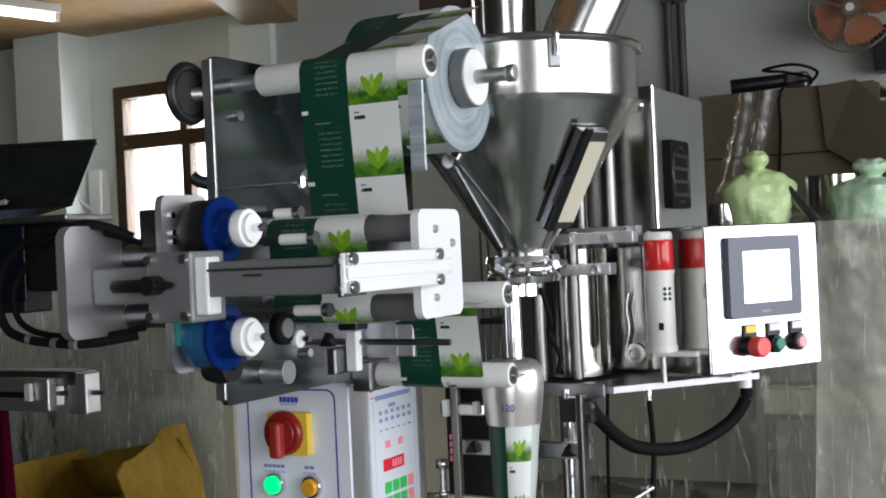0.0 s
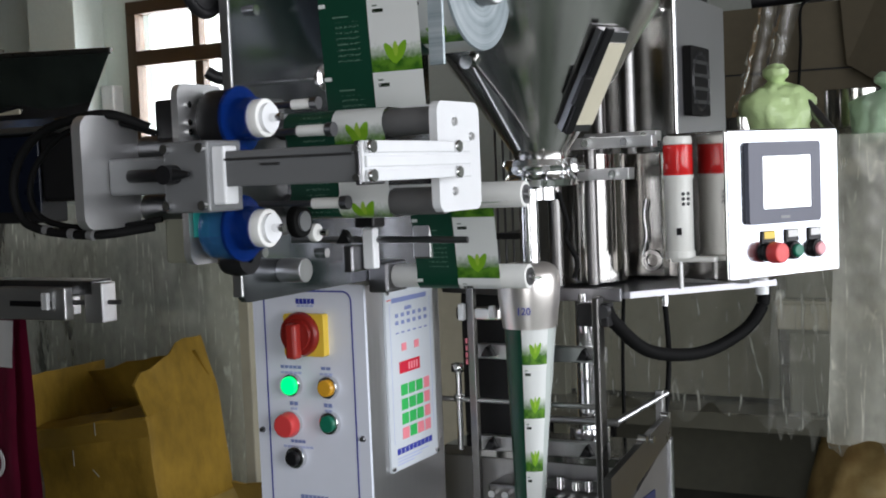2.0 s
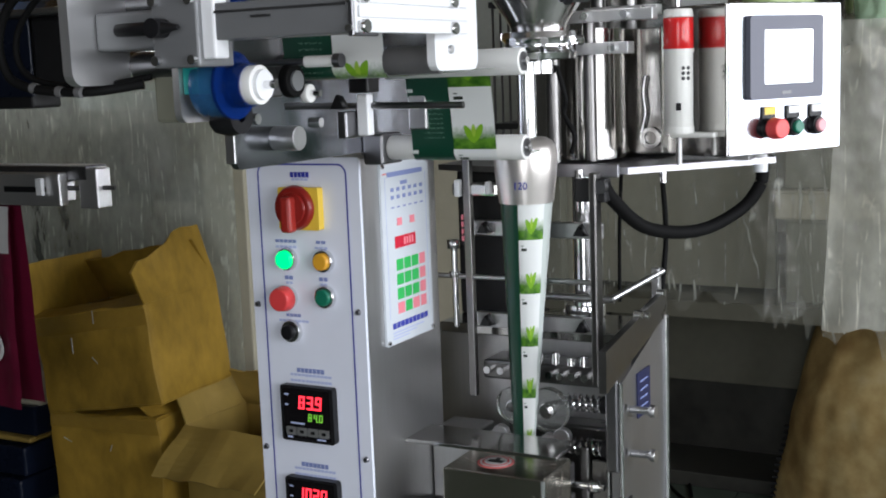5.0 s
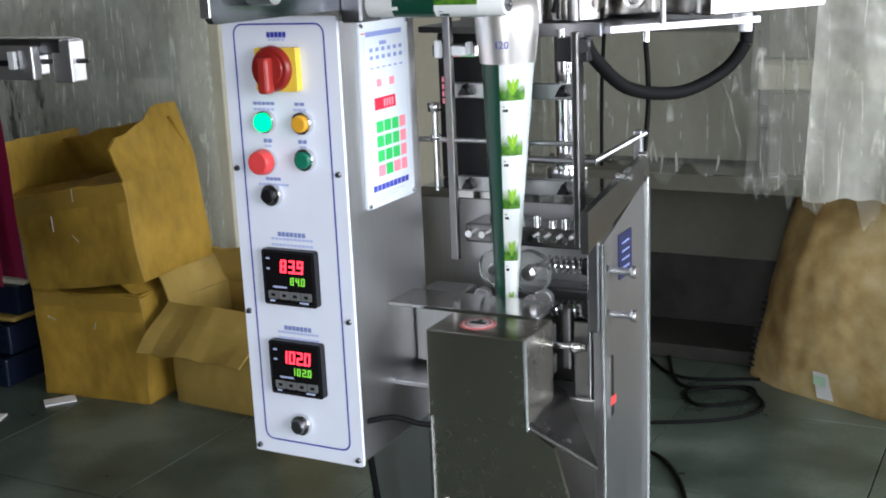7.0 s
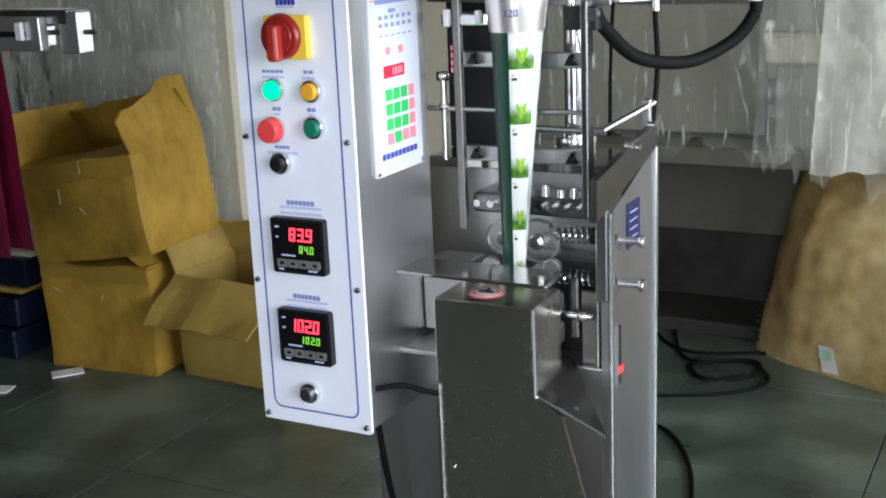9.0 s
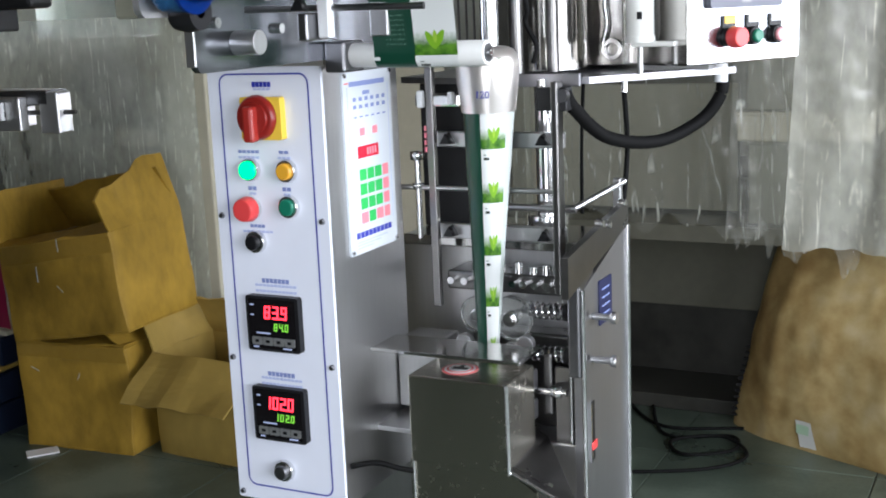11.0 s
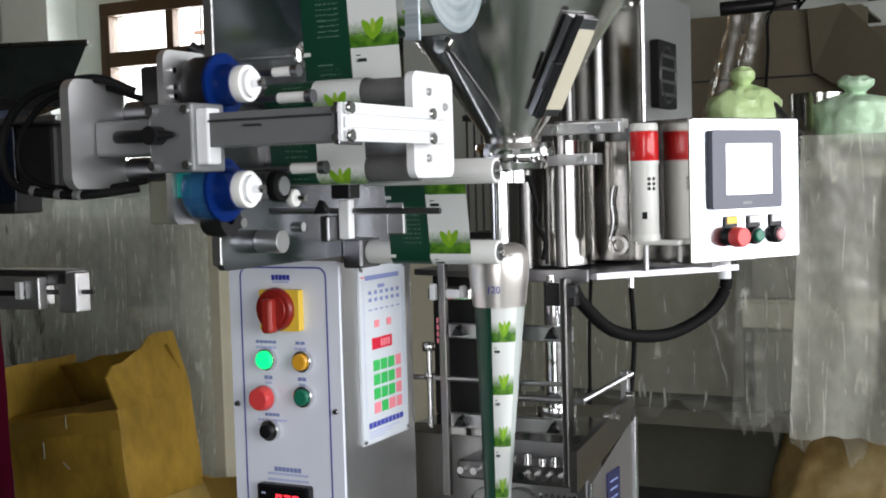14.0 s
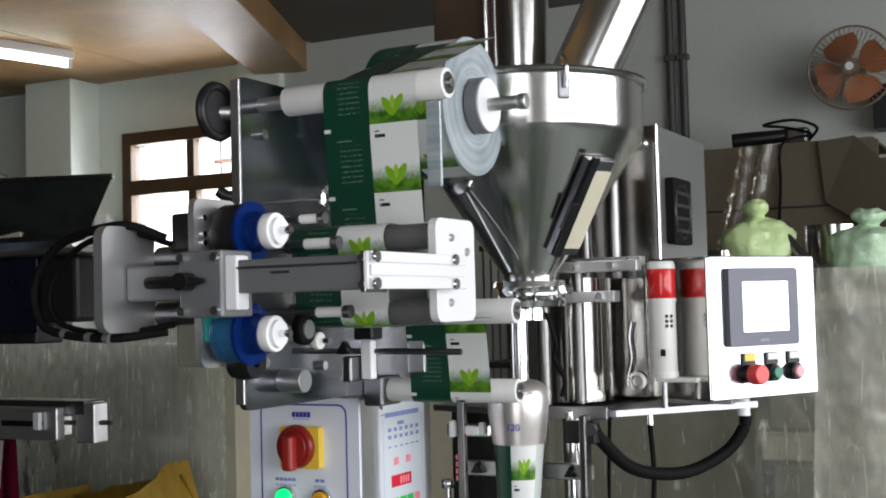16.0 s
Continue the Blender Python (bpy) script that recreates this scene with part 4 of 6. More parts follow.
def open_carton(name, at, size, turn, tilt, mat, flaps, label, group="cartons on the floor", tapes=(), shreds=0):
    """An open cardboard box of thin boards with flaps: (side, length, degrees outward from upright, torn share at one end)."""
    t = thing(name, at, label, "box", group)
    w, d, h = size
    m = Matrix.Translation(at) @ Matrix.Rotation(radians(turn), 4, 'Z') @ Matrix.Rotation(radians(tilt[0]), 4, 'X') @ Matrix.Rotation(radians(tilt[1]), 4, 'Y')
    s = 0.006

    def dent(bm):
        for v in bm.verts:
            q = v.co + Vector(at)
            v.co += Vector((noise.noise(q * 7), noise.noise(q * 7 + Vector((9, 0, 0))), 0.4 * noise.noise(q * 6))) * 0.010
        for f in bm.faces:
            f.smooth = True
        bm.transform(m)
        return bm

    for nm, b in (("base", (-w / 2, -d / 2, 0, w / 2, d / 2, s)), ("front", (-w / 2, -d / 2, s, w / 2, -d / 2 + s, h)), ("back", (-w / 2, d / 2 - s, s, w / 2, d / 2, h)),
                  ("side", (-w / 2, -d / 2 + s, s, -w / 2 + s, d / 2 - s, h)), ("side", (w / 2 - s, -d / 2 + s, s, w / 2, d / 2 - s, h))):
        bm = box(*b, 0.0015)
        bmesh.ops.subdivide_edges(bm, edges=[e for e in bm.edges if e.calc_length() > 0.1], cuts=7, use_grid_fill=True)
        part(nm, dent(bm), mat, t)
    for side, length, deg, torn in flaps:
        a = radians(deg)
        bm = box(-0.5, 0, -s / 2, 0.5, length, s / 2)
        bmesh.ops.subdivide_edges(bm, edges=[e for e in bm.edges if e.calc_length() > 0.08], cuts=7, use_grid_fill=True)
        wide = w if side in 'fb' else d
        for v in bm.verts:
            near = v.co.x + 0.5
            v.co.y *= 1 - torn * max(0.0, near - 0.25) / 0.75
            v.co.x *= wide * 0.99
            v.co.z += 0.022 * noise.noise(v.co * 6 + Vector(at) + Vector((deg, 0, 0)))
            if v.co.y > length * 0.5:
                v.co.y += 0.014 * noise.noise(v.co * 30 + Vector((deg, 3, 0)))
        rot = {'f': 180, 'b': 0, 'l': 90, 'r': -90}[side]
        off = {'f': (0, -d / 2, h), 'b': (0, d / 2, h), 'l': (-w / 2, 0, h), 'r': (w / 2, 0, h)}[side]
        bm.transform(m @ Matrix.Translation(off) @ Matrix.Rotation(radians(rot), 4, 'Z') @ Matrix.Rotation(radians(90) - a, 4, 'X'))
        part("flap", bm, mat, t)
    for x0, z0, x1, z1 in tapes:
        bm = box(x0 * w, -d / 2 - 0.0022, z0 * h, x1 * w, -d / 2 - 0.0006, z1 * h)
        bmesh.ops.subdivide_edges(bm, edges=[e for e in bm.edges if e.calc_length() > 0.03], cuts=7, use_grid_fill=True)
        part("tape", dent(bm), "tape", t, "shiny brown parcel tape")
    rnd = random.Random(int(1000 * h))
    for k in range(shreds):
        x, z, l_ = rnd.uniform(-0.45, 0.42) * w, rnd.uniform(0.35, 0.95) * h, rnd.uniform(0.02, 0.06)
        bm = box(-0.001, -d / 2 - 0.0045, 0, 0.001, -d / 2 - 0.002, l_, turn=Matrix.Translation((x, 0, min(z, h - l_))) @ Matrix.Rotation(rnd.uniform(-1.2, 0.4), 4, 'Y'))
        part("tape_shred", dent(bm), "sheet_hazy", t)
    return t


open_carton("cardboard_box", (-1.935, 1.67, 0.0), (0.42, 0.37, 0.355), 5, (0, 0), "card", [('f', 0.1, -84, 0.0), ('r', 0.16, -62, 0.0), ('b', 0.12, -80, 0)], "dented brown cardboard box carrying another open box", tapes=((-0.5, 0.86, 0.5, 0.985),), shreds=2)
open_carton("cardboard_box", (-1.85, 1.60, 0.402), (0.45, 0.37, 0.31), 3, (0, -8.5), "card", [('b', 0.17, -30, 0.0), ('r', 0.20, -10, 0.45), ('l', 0.17, -4, 0.0), ('f', 0.12, -78, 0.3)], "open brown cardboard box tilted on another box", tapes=((-0.5, 0.80, 0.5, 0.985),), shreds=3)
open_carton("cardboard_box", (-1.44, 1.70, 0.0), (0.42, 0.30, 0.33), -4, (0, 0), "card_pale", [('f', 0.19, 128, 0.0), ('b', 0.15, -30, 0.0), ('r', 0.1, 40, 0.0), ('l', 0.1, 20, 0.0)], "open pale cardboard box with a drooping flap", tapes=(), shreds=2)
bl = thing("blue_bundle", (-2.6, 1.7, 0), "stack of dark blue and orange folded sheets", "bundle")
for k, (mt, z) in enumerate((("navy", 0.0), ("navy", 0.11), ("card_pale", 0.22), ("navy", 0.24), ("cream", 0.34))):
    part("sheet", box(-3.1, 1.45 + 0.02 * k, z, -2.28 + 0.01 * k, 1.9, z + (0.1 if mt == "navy" else 0.018), 0.008), mt, bl)
for at, tr in (((-2.13, 1.22, 0.001), 20), ((-2.02, 1.42, 0.001), 50)):
    sc = solo("paper_scrap", box(-0.05, -0.03, 0, 0.05, 0.03, 0.004, turn=Matrix.Translation(at) @ Matrix.Rotation(radians(tr), 4, 'Z')), "white_paper", "small scrap of printed film on the floor", "scrap", "scraps on the floor")
mb = thing("shopping_bag", (-1.72, 0.98, 0.3), "maroon and white shopping bag hanging from the machine", "bag")
bm = sheet((-1.80, 0.93, 1.10), (0.20, -0.02, 0), (0.03, -0.05, -0.52), 16, 30, 0.02, 61, 0.01, 30)
part("front", bm, "maroon", mb)
part("back", sheet((-1.80, 0.95, 1.10), (0.20, -0.02, 0), (0.03, 0.0, -0.52), 12, 12, 0.012, 66), "maroon", mb)
part("print", lathe((-1.665, 0.855, 0.74), [(0.045, 0), (0.0455, -0.002), (0.034, -0.002), (0.034, 0)], 28, axis='y'), "white_paper", mb, "white round print")
part("top_band", sheet((-1.80, 0.92, 1.10), (0.20, -0.02, 0), (0.0, -0.01, -0.12), 10, 6, 0.012, 61), "white_paper", mb, "white top edge")

# ---- the packaging machine ----
pm = thing("packaging_machine", (0.1, 0.3, 0), "stainless steel vertical sachet packaging machine with white control panel", "packaging machine")
# lower cabinet
part("cabinet", box(-0.10, 0.20, 0.10, 0.272, 0.37, 0.76, 0.003), "steel", pm, "brushed stainless cabinet")
side = bmesh.new()
sq = [(0.285, 0.190, 0.0), (0.285, 0.372, 0.0), (0.285, 0.385, 1.04), (0.285, 0.190, 0.98)]
side.faces.new([side.verts.new(p) for p in sq])
ex = bmesh.ops.extrude_face_region(side, geom=list(side.faces))
bmesh.ops.translate(side, verts=[v for v in ex["geom"] if isinstance(v, bmesh.types.BMVert)], vec=(-0.012, 0, 0))
part("side_panel", side, "side_steel", pm, "brushed stainless side panel")
part("panel_edge", rod((0.287, 0.376, 0.0), (0.287, 0.388, 1.04), 0.004, seg=8), "chrome", pm)
part("panel_edge", rod((0.287, 0.190, 0.0), (0.287, 0.190, 0.985), 0.003, seg=8), "chrome", pm)
top_tr = bmesh.new()
tq = [(0.288, 0.135, 0.985), (0.288, 0.388, 1.040), (0.288, 0.388, 1.076), (0.288, 0.135, 1.040)]
top_tr.faces.new([top_tr.verts.new(p) for p in tq])
ex = bmesh.ops.extrude_face_region(top_tr, geom=list(top_tr.faces))
bmesh.ops.translate(top_tr, verts=[v for v in ex["geom"] if isinstance(v, bmesh.types.BMVert)], vec=(-0.01, 0, 0))
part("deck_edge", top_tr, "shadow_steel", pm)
part("deck", box(-0.02, 0.26, 1.02, 0.277, 0.385, 1.035, 0.002), "mirror", pm, "polished steel deck")
lab = part("maker_label", plate('x', 0.2855, 0.0015, 0.258, 0.918, 0.312, 0.982, 0.002), "label_blue", pm, "blue label with unreadable lines")
for k in range(4):
    part("text_bar", box(0.2872, 0.268, 0.931 + 0.012 * k, 0.2876, 0.300, 0.9335 + 0.012 * k), "grey_ink", lab)
slit = part("slot", plate('x', 0.2852, 0.001, 0.219, 0.731, 0.233, 0.818, 0.002), "black", pm)
part("slot_rim", box(0.2852, 0.214, 0.731, 0.288, 0.218, 0.818), "chrome", slit)
part("pointer", box(0.286, 0.216, 0.748, 0.289, 0.236, 0.760, 0.001), "button_red", slit, "red pointer")

part("inner_wall", box(-0.09, 0.300, 0.76, 0.272, 0.310, 1.02, 0.001), "steel", pm, "brushed inner wall")
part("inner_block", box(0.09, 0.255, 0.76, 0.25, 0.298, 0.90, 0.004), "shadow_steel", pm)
# control column with white front panel
col = part("control_column", box(-0.155, 0.006, 0.704, 0.011, 0.205, 1.298, 0.002), "steel", pm, "brushed stainless control column")
fp = part("front_panel", plate('y', 0.0, 0.005, -0.1615, 0.7005, 0.0135, 1.300, 0.003), "panel", pm, "white panel with a blue outline")
ln = bmesh.new()
r, t = 0.014, 0.0022
x0, x1, z0, z1 = -0.1435, -0.0045, 0.7205, 1.292
pts = []
for cx, cz, a0 in ((x1 - r, z1 - r, 0), (x0 + r, z1 - r, 90), (x0 + r, z0 + r, 180), (x1 - r, z0 + r, 270)):
    for i in range(7):
        a = radians(a0 + 15 * i)
        pts.append(((cx + r * math.cos(a), cz + r * math.sin(a)), (cx + (r - t) * math.cos(a), cz + (r - t) * math.sin(a))))
vo = [ln.verts.new((a[0], -0.0006, a[1])) for a, b in pts]
vi = [ln.verts.new((b[0], -0.0006, b[1])) for a, b in pts]
for i in range(len(pts)):
    ln.faces.new((vo[i], vo[i - 1], vi[i - 1], vi[i]))
part("outline", ln, "blue_ink", fp, "blue outline")
for x, z in ((-0.1545, 1.103), (0.0035, 1.101), (-0.1545, 0.905), (0.005, 0.905), (-0.1545, 0.709), (0.0065, 0.710)):
    part("panel_screw", rod((x, 0, z), (x, -0.004, z), 0.0042, 0.003, 14), "dark_steel", fp)


def caption(x, z, w, rows, mat="grey_ink"):
    """Unreadable printing, as small bars."""
    for k, (hh, rw) in enumerate(rows):
        n = max(2, int(w * rw / 0.006))
        for i in range(n):
            xx = x - w * rw / 2 + w * rw * i / n
            part("print", box(xx, -0.0008, z - 0.008 * k - hh, xx + w * rw / n * 0.8, -0.0002, z - 0.008 * k), mat if k == 0 else "faint_ink", fp)


caption(-0.076, 1.281, 0.030, ((0.007, 1.0), (0.003, 0.9)), "blue_ink")
caption(-0.103, 1.192, 0.034, ((0.004, 1.0), (0.003, 1.0)))
caption(-0.048, 1.192, 0.016, ((0.004, 1.0), (0.003, 1.3)))
caption(-0.101, 1.144, 0.014, ((0.005, 1.0), (0.003, 0.8)))
caption(-0.047, 1.144, 0.014, ((0.005, 1.0), (0.003, 0.8)))
caption(-0.097, 1.093, 0.024, ((0.004, 1.0), (0.003, 2.0)))
caption(-0.075, 1.020, 0.044, ((0.006, 1.0), (0.003, 1.5), (0.003, 1.5)))
caption(-0.076, 0.890, 0.044, ((0.006, 1.0), (0.003, 1.5), (0.003, 1.5)))

sw_ = part("main_switch", plate('y', -0.012, 0.0118, -0.104, 1.207, -0.042, 1.262, 0.003), "yellow", fp, "yellow switch plate")
part("switch_ring", rod((-0.077, -0.012, 1.236), (-0.077, -0.021, 1.236), 0.030, 0.027, 32, bev=0.002), "red", sw_, "red switch ring")
part("switch_core", rod((-0.077, -0.021, 1.236), (-0.077, -0.024, 1.236), 0.021, 0.020, 28), "red", sw_)
part("switch_grip", box(-0.085, -0.038, 1.206, -0.069, -0.021, 1.252, 0.004), "grip_red", sw_, "red rotary grip")


def button(x, z, r, mat, name, h, label, dome=False):
    b = part(name, rod((x, 0, z), (x, -0.008, z), 0.0155, 0.0145, 28, bev=0.0015), "chrome", fp)
    part("cap", rod((x, -0.008, z), (x, -h, z), r, r * (0.85 if dome else 0.95), 28, bev=0.002), mat, b, label)


button(-0.1015, 1.1665, 0.0125, "lamp_green", "indicator", 0.014, "lit green lens")
button(-0.044, 1.166, 0.0115, "amber", "indicator", 0.014, "amber lens")
button(-0.1045, 1.115, 0.0175, "button_red", "stop_button", 0.024, "red mushroom cap", True)
button(-0.044, 1.119, 0.0115, "green", "start_button", 0.013, "dark green cap")
button(-0.1, 1.070, 0.0105, "black", "selector", 0.016, "black selector")
button(-0.080, 0.750, 0.0105, "dark_steel", "knob", 0.016, "grey knob")


def controller(z1, a, b):
    z0 = z1 - 0.076
    c = part("temperature_controller", plate('y', -0.011, 0.0108, -0.119, z0, -0.036, z1, 0.004), "black", fp, "black digital temperature controller")
    part("glass", plate('y', -0.0122, 0.001, -0.114, z0 + 0.004, -0.041, z1 - 0.004, 0.002), "dark_glass", c)
    wide = 0.0132 if len(a) == 4 else 0.0122
    turn = Matrix.Rotation(radians(90), 4, 'X')
    segments(a, 0.0180, Matrix.Translation((-0.0500, -0.0126, z1 - 0.0305)) @ turn, "led_red", c, wide)
    segments(b, 0.0105, Matrix.Translation((-0.0495, -0.0126, z1 - 0.0465)) @ turn, "led_green", c, 0.0085)
    for k in range(4):
        x = -0.1105 + 0.0172 * k
        part("key", plate('y', -0.0136, 0.0014, x, z0 + 0.009, x + 0.0160, z0 + 0.020, 0.0015), "steel_light", c, "grey key")
        part("key_mark", box(x + 0.005, -0.0141, z0 + 0.0125, x + 0.011, -0.0137, z0 + 0.0165), "black", c)
    for x, z, w in ((-0.111, z1 - 0.012, 0.006), (-0.111, z1 - 0.026, 0.005), (-0.103, z1 - 0.0505, 0.022), (-0.109, z0 + 0.006, 0.008), (-0.062, z0 + 0.006, 0.014)):
        part("mark", box(x, -0.0128, z - 0.0012, x + w, -0.0124, z + 0.0012), "faint_ink", c)


M["dark_glass"] = surface("dark_glass", (0.006, 0.005, 0.006), 0.14, 0.0, 0.1, 30, 8, 0)
controller(0.998, "83.9", "84.0")
controller(0.871, "102.0", "102.0")

# keypad sheet on the column's side
kp = part("keypad", plate('x', 0.0113, 0.0035, 0.050, 1.044, 0.178, 1.287, 0.003), "key_white", col, "white membrane keypad")


def key(y0, z0, y1, z1, mat):
    part("key", box(0.0149, y0, z0, 0.0156, y1, z1), mat, kp)


for r_ in range(3):
    for c_ in range(3):
        key(0.082 + 0.0205 * c_, 1.142 - 0.0195 * r_, 0.099 + 0.0205 * c_, 1.157 - 0.0195 * r_, "key_green")
for r_ in range(4):
    key(0.1445, 1.142 - 0.0195 * r_, 0.159, 1.157 - 0.0195 * r_, "key_red")
for y, mt in ((0.082, "key_red"), (0.1025, "key_green"), (0.123, "key_red")):
    key(y, 1.0835, y + 0.017, 1.0985, mt)
key(0.080, 1.172, 0.135, 1.188, "led_box")
for k in range(4):
    part("digit_bar", box(0.0157, 0.103 + 0.007 * k, 1.175, 0.0160, 0.107 + 0.007 * k, 1.185), "key_red", kp)
for y in (0.088, 0.122):
    key(y, 1.202, y + 0.012, 1.212, "key_red")
for r_, z in enumerate((1.226, 1.238, 1.248)):
    for c_ in range(6):
        part("print", box(0.0149, 0.074 + 0.0155 * c_, z, 0.0153, 0.082 + 0.0155 * c_, z + (0.002 if r_ == 0 else 0.005)), "grey_ink", kp)
part("print", box(0.0149, 0.066, 1.268, 0.0153, 0.160, 1.2745), "grey_ink", kp)
part("print", box(0.0149, 0.054, 1.272, 0.0153, 0.064, 1.2735), "button_red", kp)
part("print", box(0.0149, 0.100, 1.256, 0.0153, 0.118, 1.261), "grey_ink", kp)
for c_ in range(9):
    part("print", box(0.0149, 0.066 + 0.0108 * c_, 1.065, 0.0153, 0.0748 + 0.0108 * c_, 1.073), "blue_ink", kp)
for k in range(3):
    part("print", box(0.0149, 0.066, 1.059 - 0.004 * k, 0.0153, 0.150 - 0.02 * k, 1.0605 - 0.004 * k), "faint_ink", kp)
for b in ((0.060, 1.080, 0.0606, 1.268), (0.168, 1.080, 0.1686, 1.268)):
    part("print", box(0.0149, b[0], b[1], 0.0152, b[2], b[3]), "faint_ink", kp)
for y, z in ((0.054, 1.283), (0.174, 1.283), (0.054, 1.049), (0.174, 1.049)):
    part("keypad_screw", rod((0.0145, y, z), (0.0175, y, z), 0.0035, 0.0028, 12), "chrome", kp)

# brackets between column and cabinet
part("bracket", box(0.012, 0.165, 0.80, 0.078, 0.235, 0.901, 0.003), "steel", pm)
part("bracket_top", box(0.012, 0.09, 0.903, 0.235, 0.165, 0.908, 0.001), "mirror", pm)
part("gusset", box(-0.06, 0.10, 0.785, 0.13, 0.21, 0.792, 0.001), "steel", pm)
part("cable", hose([(0.012, 0.02, 0.760), (0.04, 0.04, 0.762), (0.065, 0.06, 0.750), (0.082, 0.085, 0.738)], 0.0038, 8), "black_rubber", pm)
part("cable", hose([(-0.04, 0.1, 0.70), (-0.035, 0.11, 0.60), (-0.03, 0.15, 0.40), (-0.06, 0.2, 0.12)], 0.005, 8), "black_rubber", pm)

# guard over the cutting jaws with discharge chute
part("guard_box", box(0.078, 0.072, 0.758, 0.222, 0.17, 0.881, 0.002), "guard", pm, "polished steel jaw guard")
gf = bmesh.new()
gq = [(0.079, 0.078, 0.14), (0.295, 0.078, 0.14), (0.295, 0.078, 0.60), (0.258, 0.078, 0.735), (0.222, 0.078, 0.757), (0.079, 0.078, 0.757)]
gf.faces.new([gf.verts.new(p) for p in gq])
ex = bmesh.ops.extrude_face_region(gf, geom=list(gf.faces))
bmesh.ops.translate(gf, verts=[v for v in ex["geom"] if isinstance(v, bmesh.types.BMVert)], vec=(0, 0.006, 0))
part("guard_front", gf, "guard", pm, "polished steel front guard")
part("guard_edge", rod((0.2235, 0.071, 0.758), (0.2235, 0.071, 0.881), 0.003, seg=8), "chrome", pm)
part("guard_edge", rod((0.079, 0.0765, 0.14), (0.079, 0.0765, 0.757), 0.0025, seg=8), "chrome", pm)
part("guard_side", box(0.070, 0.084, 0.10, 0.078, 0.20, 0.757), "guard", pm)
ch = bmesh.new()
cq = [(0.224, 0.076, 0.760), (0.320, 0.076, 0.721), (0.228, 0.20, 0.768), (0.197, 0.20, 0.787)]
ch.faces.new([ch.verts.new(p) for p in cq])
ex = bmesh.ops.extrude_face_region(ch, geom=list(ch.faces))
bmesh.ops.translate(ch, verts=[v for v in ex["geom"] if isinstance(v, bmesh.types.BMVert)], vec=(0.002, 0, -0.004))
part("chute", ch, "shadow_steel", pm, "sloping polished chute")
part("chute_edge", rod((0.224, 0.075, 0.760), (0.319, 0.075, 0.718), 0.003, seg=8), "chrome", pm)
part("chute_screw", rod((0.270, 0.10, 0.735), (0.272, 0.093, 0.742), 0.005, 0.004, 12), "chrome", pm)
part("front_screw", rod((0.095, 0.078, 0.635), (0.095, 0.074, 0.635), 0.004, 0.003, 12), "chrome", pm)
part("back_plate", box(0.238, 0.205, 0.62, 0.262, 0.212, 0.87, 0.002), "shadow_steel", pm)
part("back_edge", rod((0.263, 0.204, 0.70), (0.263, 0.204, 0.866), 0.003, seg=8), "chrome", pm)
st = part("warning_sticker", rod((0.135, 0.118, 0.881), (0.135, 0.118, 0.8818), 0.025, seg=32), "sticker_red", pm, "round red and white warning sticker")
part("ring", rod((0.135, 0.118, 0.8818), (0.135, 0.118, 0.8822), 0.0215, seg=32), "white_paper", st)
part("ring", rod((0.135, 0.118, 0.8822), (0.135, 0.118, 0.8826), 0.0185, seg=32), "sticker_red", st)
part("ring", rod((0.135, 0.118, 0.8826), (0.135, 0.118, 0.8830), 0.0155, seg=32), "white_paper", st)
part("symbol", box(0.125, 0.112, 0.883, 0.147, 0.121, 0.8835), "black", st)
part("symbol", box(0.132, 0.118, 0.883, 0.138, 0.130, 0.8836), "black", st)

# sealing unit: rollers, springs, blocks
for x, z, r_ in ((0.1275, 0.938, 0.026), (0.178, 0.936, 0.031)):
    w_ = part("pull_wheel", rod((x, 0.192, z), (x, 0.208, z), r_, seg=40, bev=0.002), "acrylic", pm, "clear acrylic pull wheel")
    part("wheel_core", rod((x, 0.1905, z), (x, 0.2095, z), r_ * 0.35, seg=24, bev=0.001), "chrome", w_)
    part("wheel_hub", rod((x, 0.185, z), (x, 0.23, z), 0.007, seg=16), "chrome", w_)
for x, z in ((0.112, 0.90), (0.185, 0.895), (0.205, 0.905)):
    part("small_wheel", rod((x, 0.179, z), (x, 0.191, z), 0.012, seg=24, bev=0.001), "steel", pm)
for z in (0.946, 0.884):
    part("spring_cap", rod((0.252, 0.215, z), (0.266, 0.215, z), 0.0125, seg=20, bev=0.001), "black", pm, "black spring cap")
    coil = []
    for i in range(6 * 12 + 1):
        a = 2 * math.pi * i / 12
        coil.append((0.200 + 0.054 * i / 72, 0.215 + 0.0110 * math.cos(a), z + 0.0110 * math.sin(a)))
    part("spring", hose(coil, 0.0018, 1, 6), "chrome", pm, "steel compression spring")
    part("spring_rod", rod((0.19, 0.215, z), (0.285, 0.215, z), 0.005, seg=12), "dark_steel", pm)
    part("tension_bolt", rod((0.285, 0.235, z - 0.008), (0.318, 0.235, z - 0.008), 0.005, seg=12), "steel", pm)
    part("bolt_head", rod((0.312, 0.235, z - 0.008), (0.320, 0.235, z - 0.008), 0.009, seg=6), "steel", pm)
part("bearing_plate", box(0.266, 0.185, 0.862, 0.284, 0.245, 1.01, 0.003), "dark_steel", pm)
part("bearing_block", box(0.222, 0.20, 0.80, 0.236, 0.245, 0.888, 0.003), "shadow_steel", pm)
for z in (0.815, 0.858):
    part("clamp_block", box(0.196, 0.165, z - 0.014, 0.222, 0.185, z + 0.014, 0.003), "dark_steel", pm)
    part("block_bolt", rod((0.214, 0.165, z), (0.214, 0.161, z), 0.004, seg=8), "chrome", pm)
